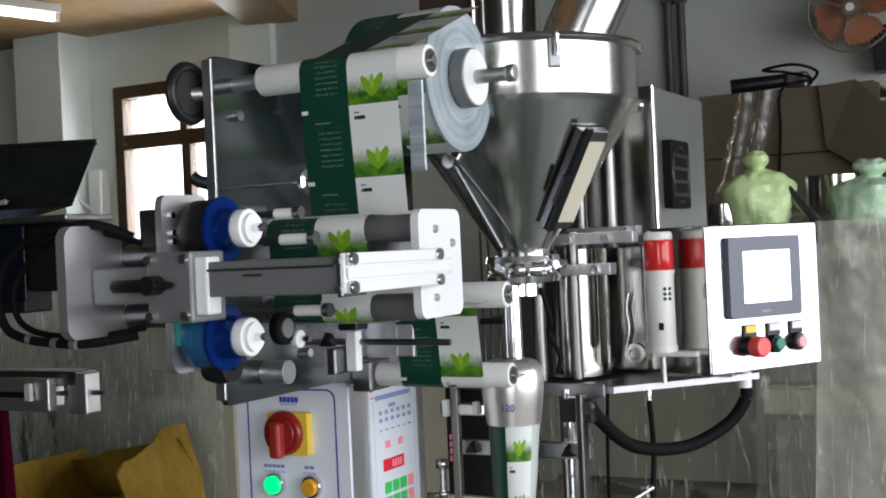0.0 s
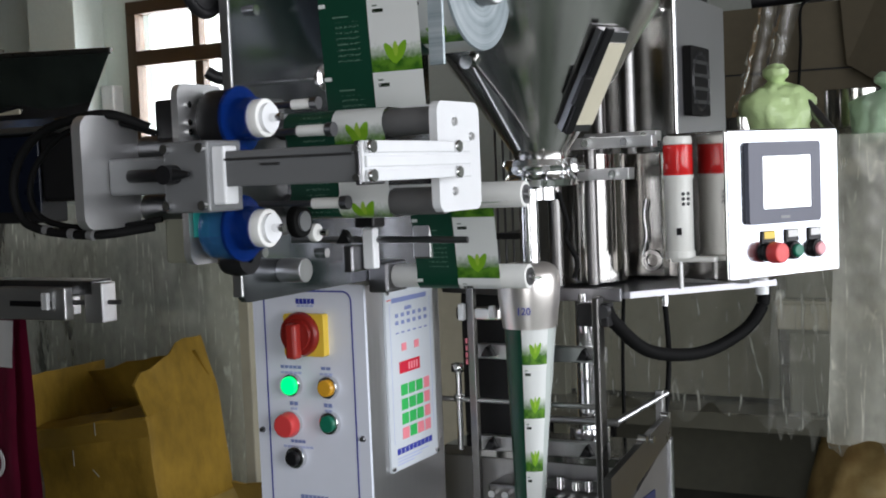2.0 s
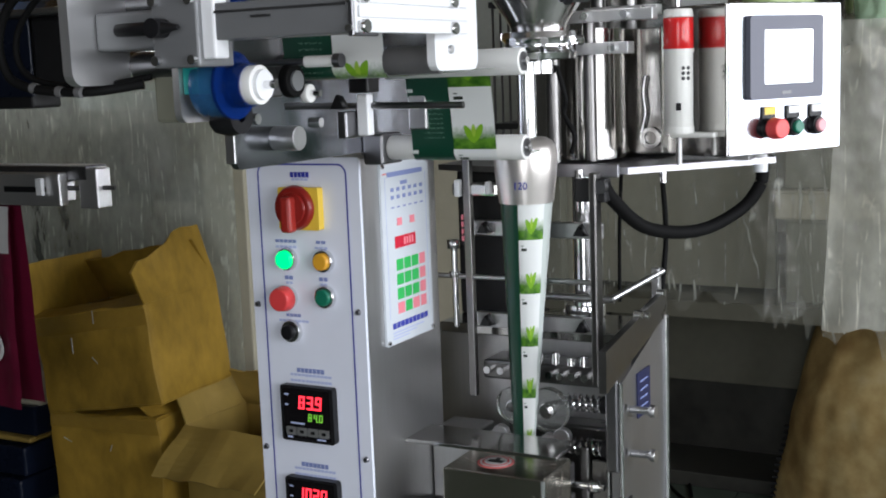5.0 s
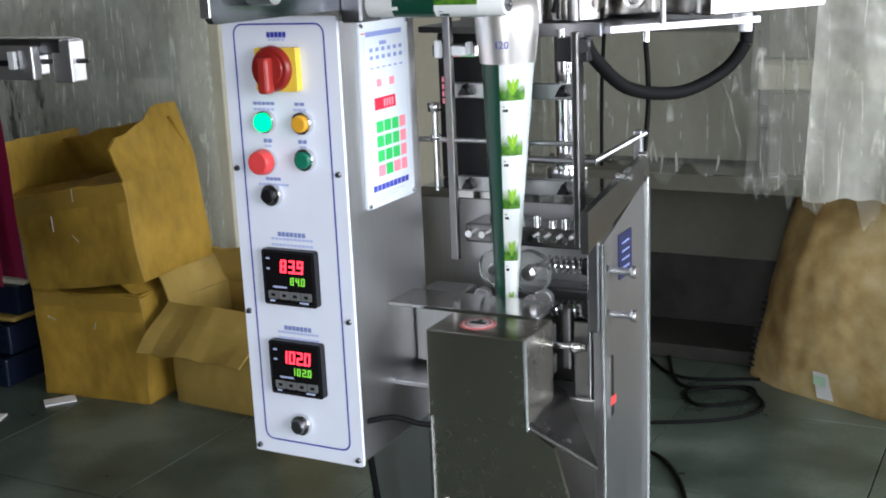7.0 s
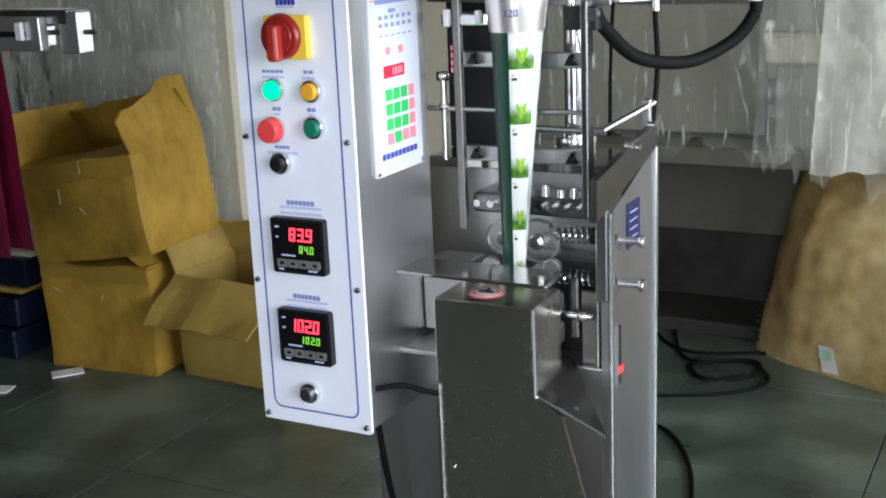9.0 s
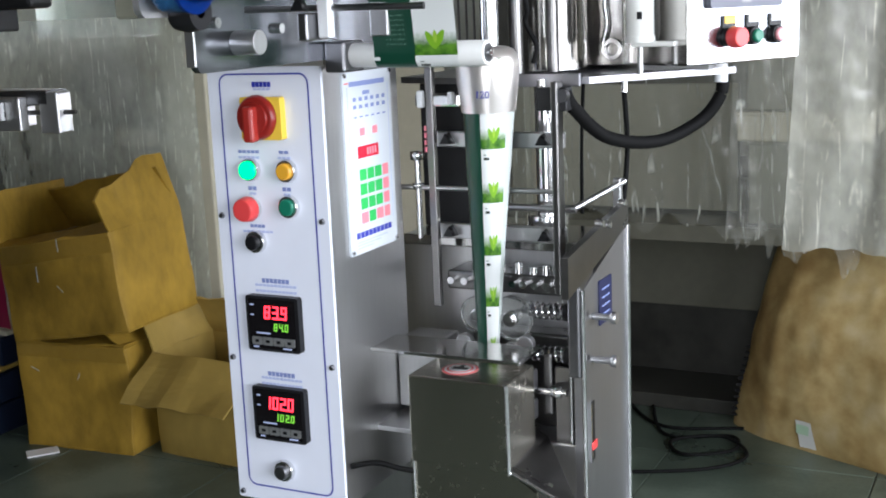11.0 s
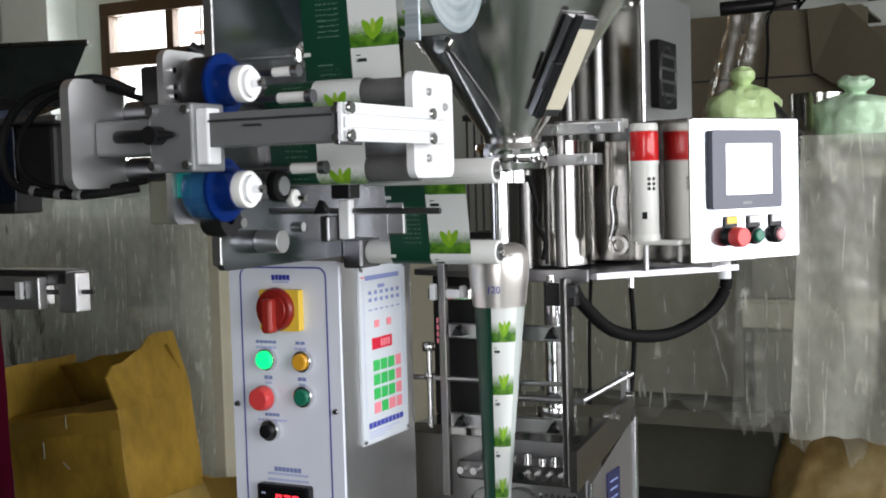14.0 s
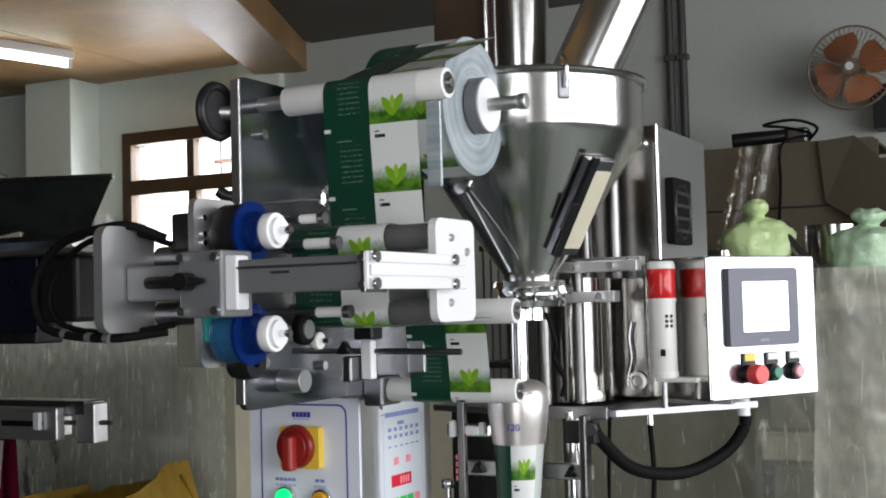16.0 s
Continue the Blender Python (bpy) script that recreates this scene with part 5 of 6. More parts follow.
part("guide_shaft", rod((0.16, 0.19, 0.838), (0.262, 0.19, 0.838), 0.005, seg=12), "chrome", pm)
part("shaft_nut", rod((0.240, 0.19, 0.838), (0.254, 0.19, 0.838), 0.009, seg=6), "chrome", pm)
part("jaw_block", box(0.062, 0.235, 0.962, 0.240, 0.298, 0.990, 0.004), "shadow_steel", pm)
for x in (0.074, 0.095, 0.118, 0.170, 0.186, 0.204, 0.222):
    part("jaw_bolt", rod((x, 0.235, 0.978), (x, 0.222, 0.978), 0.0055, seg=8), "chrome", pm)
for x, h_ in ((0.105, 0.012), (0.172, 0.016), (0.195, 0.010), (0.214, 0.014)):
    part("jaw_stud", rod((x, 0.245, 0.990), (x, 0.245, 0.990 + h_), 0.007, 0.006, 10), "chrome", pm)

# rods, columns and cross rails
part("tie_rod", box(0.049, 0.215, 0.94, 0.060, 0.226, 1.30, 0.001), "shadow_steel", pm)
part("tie_rod", rod((0.030, 0.22, 1.04), (0.030, 0.22, 1.165), 0.0045, seg=12), "chrome", pm)
part("rod_nut", rod((0.030, 0.22, 1.153), (0.030, 0.22, 1.165), 0.010, seg=6), "chrome", pm)
part("rod_nut", rod((0.030, 0.22, 1.112), (0.030, 0.22, 1.120), 0.008, seg=6), "chrome", pm)
part("column", box(0.238, 0.212, 0.97, 0.248, 0.235, 1.262, 0.002), "shadow_steel", pm)
for z in (1.180, 1.047):
    part("rail", box(0.05, 0.24, z - 0.011, 0.245, 0.252, z + 0.011, 0.002), "steel", pm)
    for x in (0.073, 0.218):
        part("wing_knob", rod((x, 0.24, z), (x, 0.222, z), 0.011, 0.009, 3), "black", pm, "black clamp knob")
part("rail", rod((0.0, 0.22, 1.113), (0.24, 0.22, 1.113), 0.0036, seg=10), "steel", pm)
part("rail", rod((0.09, 0.30, 1.075), (0.24, 0.30, 1.075), 0.005, seg=10), "steel", pm)
part("end_plate", box(0.03, 0.218, 1.228, 0.10, 0.235, 1.246, 0.003), "mirror", pm)
part("end_block", box(0.040, 0.205, 1.228, 0.049, 0.215, 1.252, 0.002), "white_plate", pm)
part("end_block", box(0.088, 0.205, 1.232, 0.096, 0.215, 1.250, 0.002), "white_plate", pm)
for k in range(4):
    part("red_tab", box(0.047, 0.212, 1.165 + 0.01 * k, 0.049, 0.216, 1.172 + 0.01 * k), "key_red", pm)
part("motor_shaft", rod((0.184, 0.33, 1.035), (0.184, 0.33, 1.262), 0.016, seg=24), "chrome", pm, "bright vertical shaft")
part("shaft_collar", rod((0.184, 0.33, 1.035), (0.184, 0.33, 1.062), 0.03, seg=24, bev=0.002), "chrome", pm)
part("deck_rail", rod((0.235, 0.30, 1.075), (0.284, 0.385, 1.105), 0.0045, seg=10), "steel", pm)
for y, z in ((0.27, 1.062), (0.30, 1.055), (0.37, 1.075)):
    part("deck_bolt", rod((0.28, y, z), (0.291, y, z), 0.007, 0.005, 10), "chrome", pm)
part("deck_post", box(0.270, 0.372, 1.03, 0.282, 0.384, 1.11, 0.002), "steel", pm)
part("rear_mount", box(-0.02, 0.33, 1.035, 0.06, 0.385, 1.254, 0.004), "dark", pm)
for x in (-0.05, 0.24):
    for y in (0.20, 0.34):
        part("foot", rod((x, y, 0), (x, y, 0.11), 0.02, seg=14), "black_rubber", pm)

# film plate and rollers
part("film_plate", plate('x', 0.026, 0.008, -0.272, 1.308, 0.16, 1.682, 0.010), "plate", pm, "dark polished film plate")
part("plate_edge", box(0.024, -0.2765, 1.315, 0.036, -0.2725, 1.678, 0.001), "steel", pm)
part("plate_neck", box(-0.02, 0.06, 1.29, 0.026, 0.16, 1.36, 0.003), "steel", pm)


def roller(y, z, x0, x1, r, name="roller"):
    ro = part(name, rod((x0, y, z), (x1, y, z), r, seg=32, bev=0.0015), "white_roller", pm, "white nylon roller")
    part("roller_bearing", rod((x1, y, z), (x1 + 0.0015, y, z), r * 0.72, seg=24), "dark_steel", ro)
    part("roller_bolt", rod((x1, y, z), (x1 + 0.005, y, z), r * 0.33, seg=10), "chrome", ro)
    part("axle", rod((0.03, y, z), (x0, y, z), r * 0.5, seg=12), "steel", ro)


roller(-0.233, 1.654, 0.072, 0.276, 0.0165)
roller(-0.069, 1.411, 0.10, 0.275, 0.0148)
roller(0.003, 1.312, 0.062, 0.244, 0.0148)
part("sensor_arm", rod((0.06, -0.215, 1.372), (0.266, -0.198, 1.369), 0.0035, seg=10), "dark_steel", pm)
sb = part("sensor_block", box(0.150, -0.216, 1.340, 0.164, -0.204, 1.383, 0.002), "white_plate", pm, "white sensor block")
part("sensor_head", box(0.146, -0.224, 1.384, 0.170, -0.200, 1.408, 0.002), "black", sb, "black sensor head")
part("sensor_base", box(0.137, -0.235, 1.338, 0.149, -0.19, 1.366, 0.002), "dark_steel", sb)
part("tri_knob", rod((0.143, -0.242, 1.374), (0.143, -0.230, 1.374), 0.010, 0.008, 3), "black", sb, "black clamp knob")
part("film_guide", box(0.10, -0.02, 1.335, 0.125, 0.0, 1.40, 0.002), "steel", pm)
part("roller_mount", box(0.034, -0.02, 1.292, 0.062, 0.03, 1.33, 0.003), "dark_steel", pm)
part("idle_roller", rod((0.034, -0.20, 1.337), (0.066, -0.20, 1.337), 0.0135, seg=24, bev=0.001), "steel", pm)
for y, z in ((-0.24, 1.36), (-0.12, 1.35), (-0.12, 1.41), (-0.235, 1.62)):
    part("plate_bolt", rod((0.034, y, z), (0.042, y, z), 0.006, seg=8), "chrome", pm)
part("guide_pin", rod((0.034, -0.20, 1.545), (0.105, -0.20, 1.545), 0.0025, seg=8), "chrome", pm)
part("guide_cap", lathe((0.10, -0.20, 1.545), [(0.001, 0.012), (0.006, 0.012), (0.008, 0.008), (0.008, 0.004), (0.014, 0.002), (0.014, -0.002), (0.001, -0.002)], 20, axis='x'), "chrome", pm)
hw = part("hand_wheel", lathe((0.012, -0.285, 1.642), [(0.028 + 0.006 * math.cos(a), 0.006 * math.sin(a)) for a in (k * math.pi / 4 for k in range(9))], 36, axis='x'), "black", pm, "black hand wheel")
part("wheel_disc", rod((0.008, -0.285, 1.642), (0.014, -0.285, 1.642), 0.027, seg=32), "dark", hw)
part("wheel_axle", rod((0.0, -0.285, 1.642), (0.026, -0.262, 1.642), 0.008, seg=12), "steel", hw)
part("clamp_lever", hose([(0.026, -0.265, 1.545), (0.016, -0.275, 1.548), (0.008, -0.280, 1.554)], 0.007, 6), "black", pm)

# forming collar and fill tube
part("collar", lathe((0.158, 0.19, 0.0), [(0.014, 1.3125), (0.027, 1.3115), (0.036, 1.307), (0.0412, 1.298), (0.0428, 1.286), (0.0420, 1.266), (0.0393, 1.246), (0.0368, 1.225), (0.0352, 1.225), (0.037, 1.24)], 48), "collar", pm, "dull steel forming collar")
words("120", 0.0135, Matrix.Translation((0.168, 0.1480, 1.250)) @ Matrix.Rotation(radians(8), 4, 'Z') @ Matrix.Rotation(radians(84), 4, 'X') @ Matrix.Shear('XZ', 4, (0.0, 0.0)), "blue_ink", pm, "pen_mark", 0.5)
part("fill_tube", rod((0.158, 0.20, 1.0), (0.158, 0.20, 1.41), 0.0125, seg=24), "chrome", pm, "bright filling tube")

# ---- film: reel, strands, sachet tube ----
reel = thing("film_roll", (0.13, 0.0, 1.66), "roll of green and white printed film on a spindle", "film roll")
rb_ = ribbon([(0.0865 * math.cos(a), 1.668 + 0.0865 * math.sin(a)) for a in (2 * math.pi * k / 64 for k in range(65))], 0.078, 0.193)
part("roll", rb_, "film", reel, "printed film wound on the roll")
part("roll_side", lathe((0, 0, 1.668), [(0.012, 0.194), (0.030, 0.194), (0.052, 0.1955), (0.087, 0.194), (0.0877, 0.191)], 56, axis='x'), "core", reel, "grey edge of the wound film")
part("roll_side", lathe((0, 0, 1.668), [(0.012, 0.077), (0.087, 0.077), (0.0873, 0.079)], 56, axis='x'), "core", reel)
part("clamp_disc", rod((0.196, 0, 1.668), (0.214, 0, 1.668), 0.0355, seg=40, bev=0.002), "alu", reel, "turned aluminium clamp disc")
part("disc_face", rod((0.214, 0, 1.668), (0.2155, 0, 1.668), 0.0335, seg=40), "white_plate", reel)
part("spindle", rod((0.034, 0, 1.668), (0.263, 0, 1.668), 0.0085, seg=20, bev=0.001), "steel", reel, "steel spindle")
part("spindle_end", rod((0.255, 0, 1.668), (0.2665, 0, 1.668), 0.0105, seg=20, bev=0.002), "steel", reel)

film = thing("printed_film", (0.15, -0.2, 1.3), "green and white printed film threaded over the rollers", "film")
arc = [(-0.233 + 0.0172 * math.cos(a), 1.654 + 0.0172 * math.sin(a)) for a in (radians(70 + 110 * k / 8) for k in range(9))]
part("strand", ribbon([(-0.046, 1.7415)] + arc + [(-0.248, 1.60), (-0.243, 1.55), (-0.238, 1.50)], 0.130, 0.246, 0.030), "film", film)
part("edge_strip", box(0.250, -0.236, 1.545, 0.267, -0.232, 1.636, 0.001), "core", film, "plain grey edge strip")
around = [(-0.238, 1.50), (-0.30, 1.4995)]
around += [(-0.345 + 0.0145 * math.cos(a), 1.486 + 0.0145 * math.sin(a)) for a in (radians(85 + 140 * k / 10) for k in range(11))]
around += [(-0.340 + 0.0145 * math.cos(a), 1.414 + 0.0145 * math.sin(a)) for a in (radians(140 + 130 * k / 10) for k in range(11))]
around += [(-0.30, 1.400), (-0.2, 1.402), (-0.09, 1.405)]
part("strand", ribbon(around, 0.158, 0.266, 0.064), "film", film)
part("strand", ribbon([(-0.03, 1.42), (-0.024, 1.40), (-0.016, 1.35), (-0.012, 1.316), (-0.012, 1.305), (-0.006, 1.2975), (0.004, 1.2965), (0.05, 1.293), (0.12, 1.30)], 0.100, 0.212, 0.037), "film", film)
tube = bmesh.new()
uv = tube.loops.layers.uv.new("UVMap")
prev = None
ctr, seg = Vector((0.158, 0.19, 0)), 32
for k in range(25):
    f = k / 24
    z = 1.226 - 0.345 * f
    rx, ry = 0.0350 * (1 - f) + 0.0155 * f, 0.0345 * (1 - f) + 0.004 * f
    cx = ctr.x - 0.013 * f
    cy = ctr.y - 0.0 * f
    ring = []
    for i in range(seg):
        a = radians(30) + 2 * math.pi * i / seg
        w_ = 0.0012 * noise.noise(Vector((i * 0.6, k * 0.5, 3)))
        ring.append(tube.verts.new((cx + (rx + w_) * math.cos(a), cy + (ry + w_) * math.sin(a), z)))
    if prev:
        for i in range(seg):
            fc_ = tube.faces.new((prev[0][i], prev[0][(i + 1) % seg], ring[(i + 1) % seg], ring[i]))
            fc_.smooth = True
            for lp, (ii, kk) in zip(fc_.loops, ((i, k - 1), (i + 1, k - 1), (i + 1, k), (i, k))):
                lp[uv].uv = (max(0.44, 0.5 + (30 + 360 * ii / seg - 274) * 0.0080), -(kk * 0.345 / 24) - 0.025)
    prev = (ring, k)
part("film_tube", tube, "film", film, "printed film formed into a long tapering tube")

# ---- ribbon coder ----
cd_ = thing("ribbon_coder", (0.2, -0.45, 1.36), "date coder arm with blue ribbon spools and grey slide", "ribbon coder")
YC = -0.50
part("end_plate", plate('x', 0.062, 0.010, -0.545, 1.402, -0.475, 1.499, 0.012), "steel_light", cd_, "satin metal rounded end plate")
part("slide_body", box(0.072, -0.515, 1.430, 0.1375, -0.470, 1.462, 0.003), "alu", cd_, "grey slide body")
part("slide_rod", rod((0.072, -0.465, 1.470), (0.135, -0.465, 1.470), 0.012, seg=16), "dark_steel", cd_)
part("slide_rod", rod((0.072, -0.465, 1.418), (0.135, -0.465, 1.418), 0.012, seg=16), "dark_steel", cd_)
part("carriage", box(0.138, -0.520, 1.414, 0.185, -0.475, 1.473, 0.002), "alu", cd_, "grey carriage block")
for x in (0.143, 0.180):
    for z in (1.420, 1.467):
        part("bolt", rod((x, -0.520, z), (x, -0.525, z), 0.004, seg=10), "chrome", cd_)
part("handle", rod((0.108, -0.528, 1.446), (0.150, -0.528, 1.446), 0.0055, seg=14, bev=0.002), "black", cd_, "black clamp lever")
part("handle_hub", rod((0.150, -0.520, 1.446), (0.150, -0.535, 1.446), 0.008, seg=16), "black", cd_)
part("handle_tip", rod((0.152, -0.528, 1.446), (0.172, -0.528, 1.446), 0.0065, 0.002, 14), "black", cd_)
part("carriage_plate", box(0.182, -0.514, 1.420, 0.197, -0.496, 1.468, 0.002), "white_plate", cd_, "white carriage plate")
part("head_plate", plate('x', 0.132, 0.007, -0.499, 1.452, -0.436, 1.523, 0.010), "steel_light", cd_, "satin metal spool plate")
part("head_plate", plate('x', 0.132, 0.007, -0.492, 1.368, -0.432, 1.44, 0.010), "steel_light", cd_, "satin metal spool plate")
for y, z in ((-0.487, 1.505), (-0.487, 1.482), (-0.487, 1.49)):
    part("plate_screw", rod((0.139, y, z), (0.142, y, z), 0.003, seg=8), "chrome", cd_)
part("motor", box(0.092, -0.475, 1.476, 0.132, -0.44, 1.512, 0.003), "dark", cd_, "small dark motor")
part("motor", box(0.092, -0.47, 1.368, 0.132, -0.435, 1.41, 0.003), "olive", cd_)


def spool(y, z, mat_body, mat_disc, lab):
    s = part("spool", rod((0.148, y, z), (0.174, y, z), 0.0265, seg=36, bev=0.001), mat_body, cd_, lab)
    part("brake", rod((0.129, y, z), (0.148, y, z), 0.014, seg=24), "dark_steel", s)
    part("flange", rod((0.174, y, z), (0.1775, y, z), 0.0285, seg=40), mat_disc, s, "translucent blue flange")
    part("cup", rod((0.1775, y, z), (0.194, y, z), 0.019, 0.018, 30), mat_disc, s)
    part("hub", rod((0.192, y, z), (0.204, y, z), 0.0165, seg=30, bev=0.001), "white_roller", s, "white hub")
    part("nut", rod((0.204, y, z), (0.208, y, z), 0.0125, seg=24), "white_plate", s)
    part("axle", rod((0.208, y, z), (0.219, y, z), 0.0035, seg=12), "chrome", s)


spool(-0.462, 1.491, "black", "blue_acrylic", "black ribbon spool")
spool(-0.466, 1.398, "blue_pale", "blue_acrylic", "pale blue ribbon spool")
part("connector", box(0.1395, -0.488, 1.392, 0.156, -0.462, 1.426, 0.001), "teal", cd_, "teal terminal block")
part("ribbon_loop", lathe((0.150, -0.44, 1.372), [(0.006, -0.012), (0.016, -0.012), (0.018, 0.0), (0.016, 0.012), (0.006, 0.012)], 28, axis='x'), "black", cd_)
for y, z, x1, r_ in ((-0.425, 1.503, 0.225, 0.0045), (-0.418, 1.480, 0.235, 0.005), (-0.40, 1.416, 0.235, 0.005)):
    pr = part("peel_roller", rod((0.205, y, z), (x1, y, z), r_, seg=16), "white_roller", cd_, "white guide roller")
    part("roller_nut", rod((x1, y, z), (x1 + 0.007, y, z), r_ * 1.25, seg=14), "dark_steel", pr)
    part("roller_pin", rod((0.13, y, z), (0.205, y, z), 0.003, seg=10), "dark_steel", pr)
part("drive_wheel", rod((0.180, -0.395, 1.400), (0.190, -0.395, 1.400), 0.015, seg=28, bev=0.002), "black_rubber", cd_, "black rubber drive wheel")
part("drive_hub", rod((0.190, -0.395, 1.400), (0.192, -0.395, 1.400), 0.009, seg=24), "alu", cd_)
part("small_hub", rod((0.180, -0.368, 1.388), (0.187, -0.368, 1.388), 0.0085, seg=20, bev=0.001), "white_roller", cd_, "small white hub")
part("small_axle", rod((0.187, -0.368, 1.388), (0.197, -0.368, 1.388), 0.003, seg=10), "chrome", cd_)
part("side_frame", box(0.130, -0.452, 1.385, 0.136, -0.34, 1.515, 0.002), "dark_steel", cd_)
for ob in cd_.children:
    ob.location.x = 0.011
# grey slide arm with ribs
part("arm", box(0.200, -0.512, 1.4345, 0.333, -0.480, 1.4635, 0.0015), "alu", cd_, "grey aluminium slide arm")
part("arm_groove", box(0.203, -0.5135, 1.4555, 0.330, -0.5115, 1.4575), "dark_steel", cd_)
part("arm_text", box(0.243, -0.5132, 1.4505, 0.262, -0.5122, 1.4525), "dark_steel", cd_)
part("arm_end", box(0.333, -0.515, 1.432, 0.338, -0.478, 1.466, 0.001), "dark_steel", cd_)
for z in (1.438, 1.460):
    part("end_screw", rod((0.3355, -0.515, z), (0.3355, -0.518, z), 0.003, seg=10), "chrome", cd_)
br = part("bracket", box(0.336, -0.514, 1.4345, 0.340, -0.335, 1.466, 0.001), "white_plate", cd_, "ribbed white bracket")
for z0_, z1_ in ((1.4565, 1.466), (1.4455, 1.4545), (1.4345, 1.4435)):
    part("rib", box(0.340, -0.512, z0_, 0.343, -0.336, z1_, 0.001), "white_plate", br)
for y in (-0.508, -0.364):
    for z in (1.4612, 1.439):
        part("bolt", rod((0.342, y, z), (0.347, y, z), 0.0052, seg=6), "chrome", br)
part("support_plate", plate('x', 0.318, 0.008, -0.366, 1.404, -0.284, 1.502, 0.010), "white_plate", cd_, "white rounded support plate")
for y, z in ((-0.335, 1.484), (-0.302, 1.471), (-0.338, 1.422)):
    part("plate_screw", rod((0.326, y, z), (0.3285, y, z), 0.0042, 0.0034, 14), "steel_light", cd_)
part("rear_plate", plate('x', 0.040, 0.006, -0.36, 1.40, -0.26, 1.505, 0.006), "white_plate", cd_)
for y, z in ((-0.345, 1.486), (-0.340, 1.414)):
    pr = part("print_roller", rod((0.265, y, z), (0.318, y, z), 0.0125, seg=28, bev=0.001), "grey_rubber", cd_, "grey rubber print roller")
    part("roller_core", rod((0.046, y, z), (0.265, y, z), 0.0105, seg=24), "dark_steel", pr)
part("cross_bar", box(0.046, -0.30, 1.498, 0.318, -0.285, 1.503, 0.001), "white_plate", cd_)
part("cable", hose([(0.110, -0.49, 1.488), (0.085, -0.51, 1.500), (0.049, -0.52, 1.497), (0.011, -0.52, 1.487), (-0.015, -0.52, 1.467), (-0.026, -0.52, 1.440), (-0.018, -0.52, 1.414), (0.000, -0.52, 1.404), (0.030, -0.52, 1.399), (0.072, -0.515, 1.397), (0.110, -0.49, 1.402)], 0.0042, 8), "black_rubber", cd_, "black cable loop")
for k, (x, z) in enumerate(((0.010, 1.4015), (0.040, 1.398), (0.062, 1.397))):
    part("cable_tie", rod((x, -0.52, z + 0.0005), (x + 0.006, -0.52, z - 0.0002), 0.0048, seg=12), "grey_rubber", cd_)
part("cable", hose([(0.105, -0.475, 1.483), (0.075, -0.50, 1.494), (0.030, -0.51, 1.486), (-0.004, -0.51, 1.462), (-0.016, -0.51, 1.438), (-0.008, -0.51, 1.416), (0.020, -0.508, 1.405), (0.07, -0.50, 1.402), (0.11, -0.48, 1.408)], 0.003, 8), "black_rubber", cd_)

# ---- auger filler: hopper, drive enclosure, tray ----
af = thing("auger_filler", (0.155, 0.30, 1.25), "polished stainless steel hopper and auger drive above the machine", "auger filler")
HX, HY = 0.162, 0.235
part("hopper_cone", lathe((HX, HY, 0), [(0.037, 1.452), (0.039, 1.46), (0.165, 1.645), (0.168, 1.655)], 72), "hopper", af, "polished steel cone")
part("hopper_drum", lathe((HX, HY, 0), [(0.168, 1.655), (0.168, 1.722)], 72), "hopper", af, "polished steel drum")
part("drum_rim", lathe((HX, HY, 1.7255), [(0.171 + 0.006 * math.cos(a), 0.005 * math.sin(a)) for a in (k * math.pi / 4 for k in range(9))], 72), "chrome", af)
part("lid", lathe((HX, HY, 0), [(0.001, 1.738), (0.09, 1.738), (0.168, 1.728)], 64), "hopper", af)
part("drive_sleeve", rod((HX - 0.015, HY + 0.02, 1.735), (HX - 0.015, HY + 0.02, 2.05), 0.045, seg=40), "hopper", af, "polished drive sleeve")
part("feed_pipe", rod((HX + 0.09, HY + 0.0, 1.735), (HX + 0.20, HY + 0.05, 1.98), 0.046, seg=40), "hopper", af, "slanting polished feed pipe")
part("drive_post", box(HX - 0.135, HY - 0.02, 1.732, HX - 0.045, HY + 0.09, 2.05, 0.003), "brown_post", af, "dark brown drive post")
part("post_edge", rod((HX - 0.048, HY - 0.024, 1.735), (HX - 0.048, HY - 0.024, 2.05), 0.004, seg=8), "chrome", af)
for a in (-25, 100, 200):
    d = Vector((math.cos(radians(a - 24)), math.sin(radians(a - 24)), 0))
    c0 = Vector((HX, HY, 0)) + d * 0.170
    cl = part("toggle_clamp", box(-0.008, -0.003, 1.685, 0.008, 0.006, 1.728, 0.002, turn=Matrix.Translation((c0.x, c0.y, 0)) @ Matrix.Rotation(radians(a - 24 + 90), 4, 'Z')), "dark_steel", af, "dark toggle clamp")
    part("clamp_loop", hose([c0 + d * 0.006 + Vector((0, 0, 1.70)), c0 + d * 0.012 + Vector((0, 0, 1.728)), c0 - d * 0.004 + Vector((0, 0, 1.745))], 0.003, 5, 8), "chrome", cl)
part("stay_bar", hose([(0.117, 0.120, 1.579), (0.162, 0.165, 1.463)], 0.0032, 2, 8), "dark_steel", af, "slanting steel stay")
part("stay_bolt", rod((0.117, 0.122, 1.579), (0.117, 0.108, 1.579), 0.009, seg=12), "chrome", af)
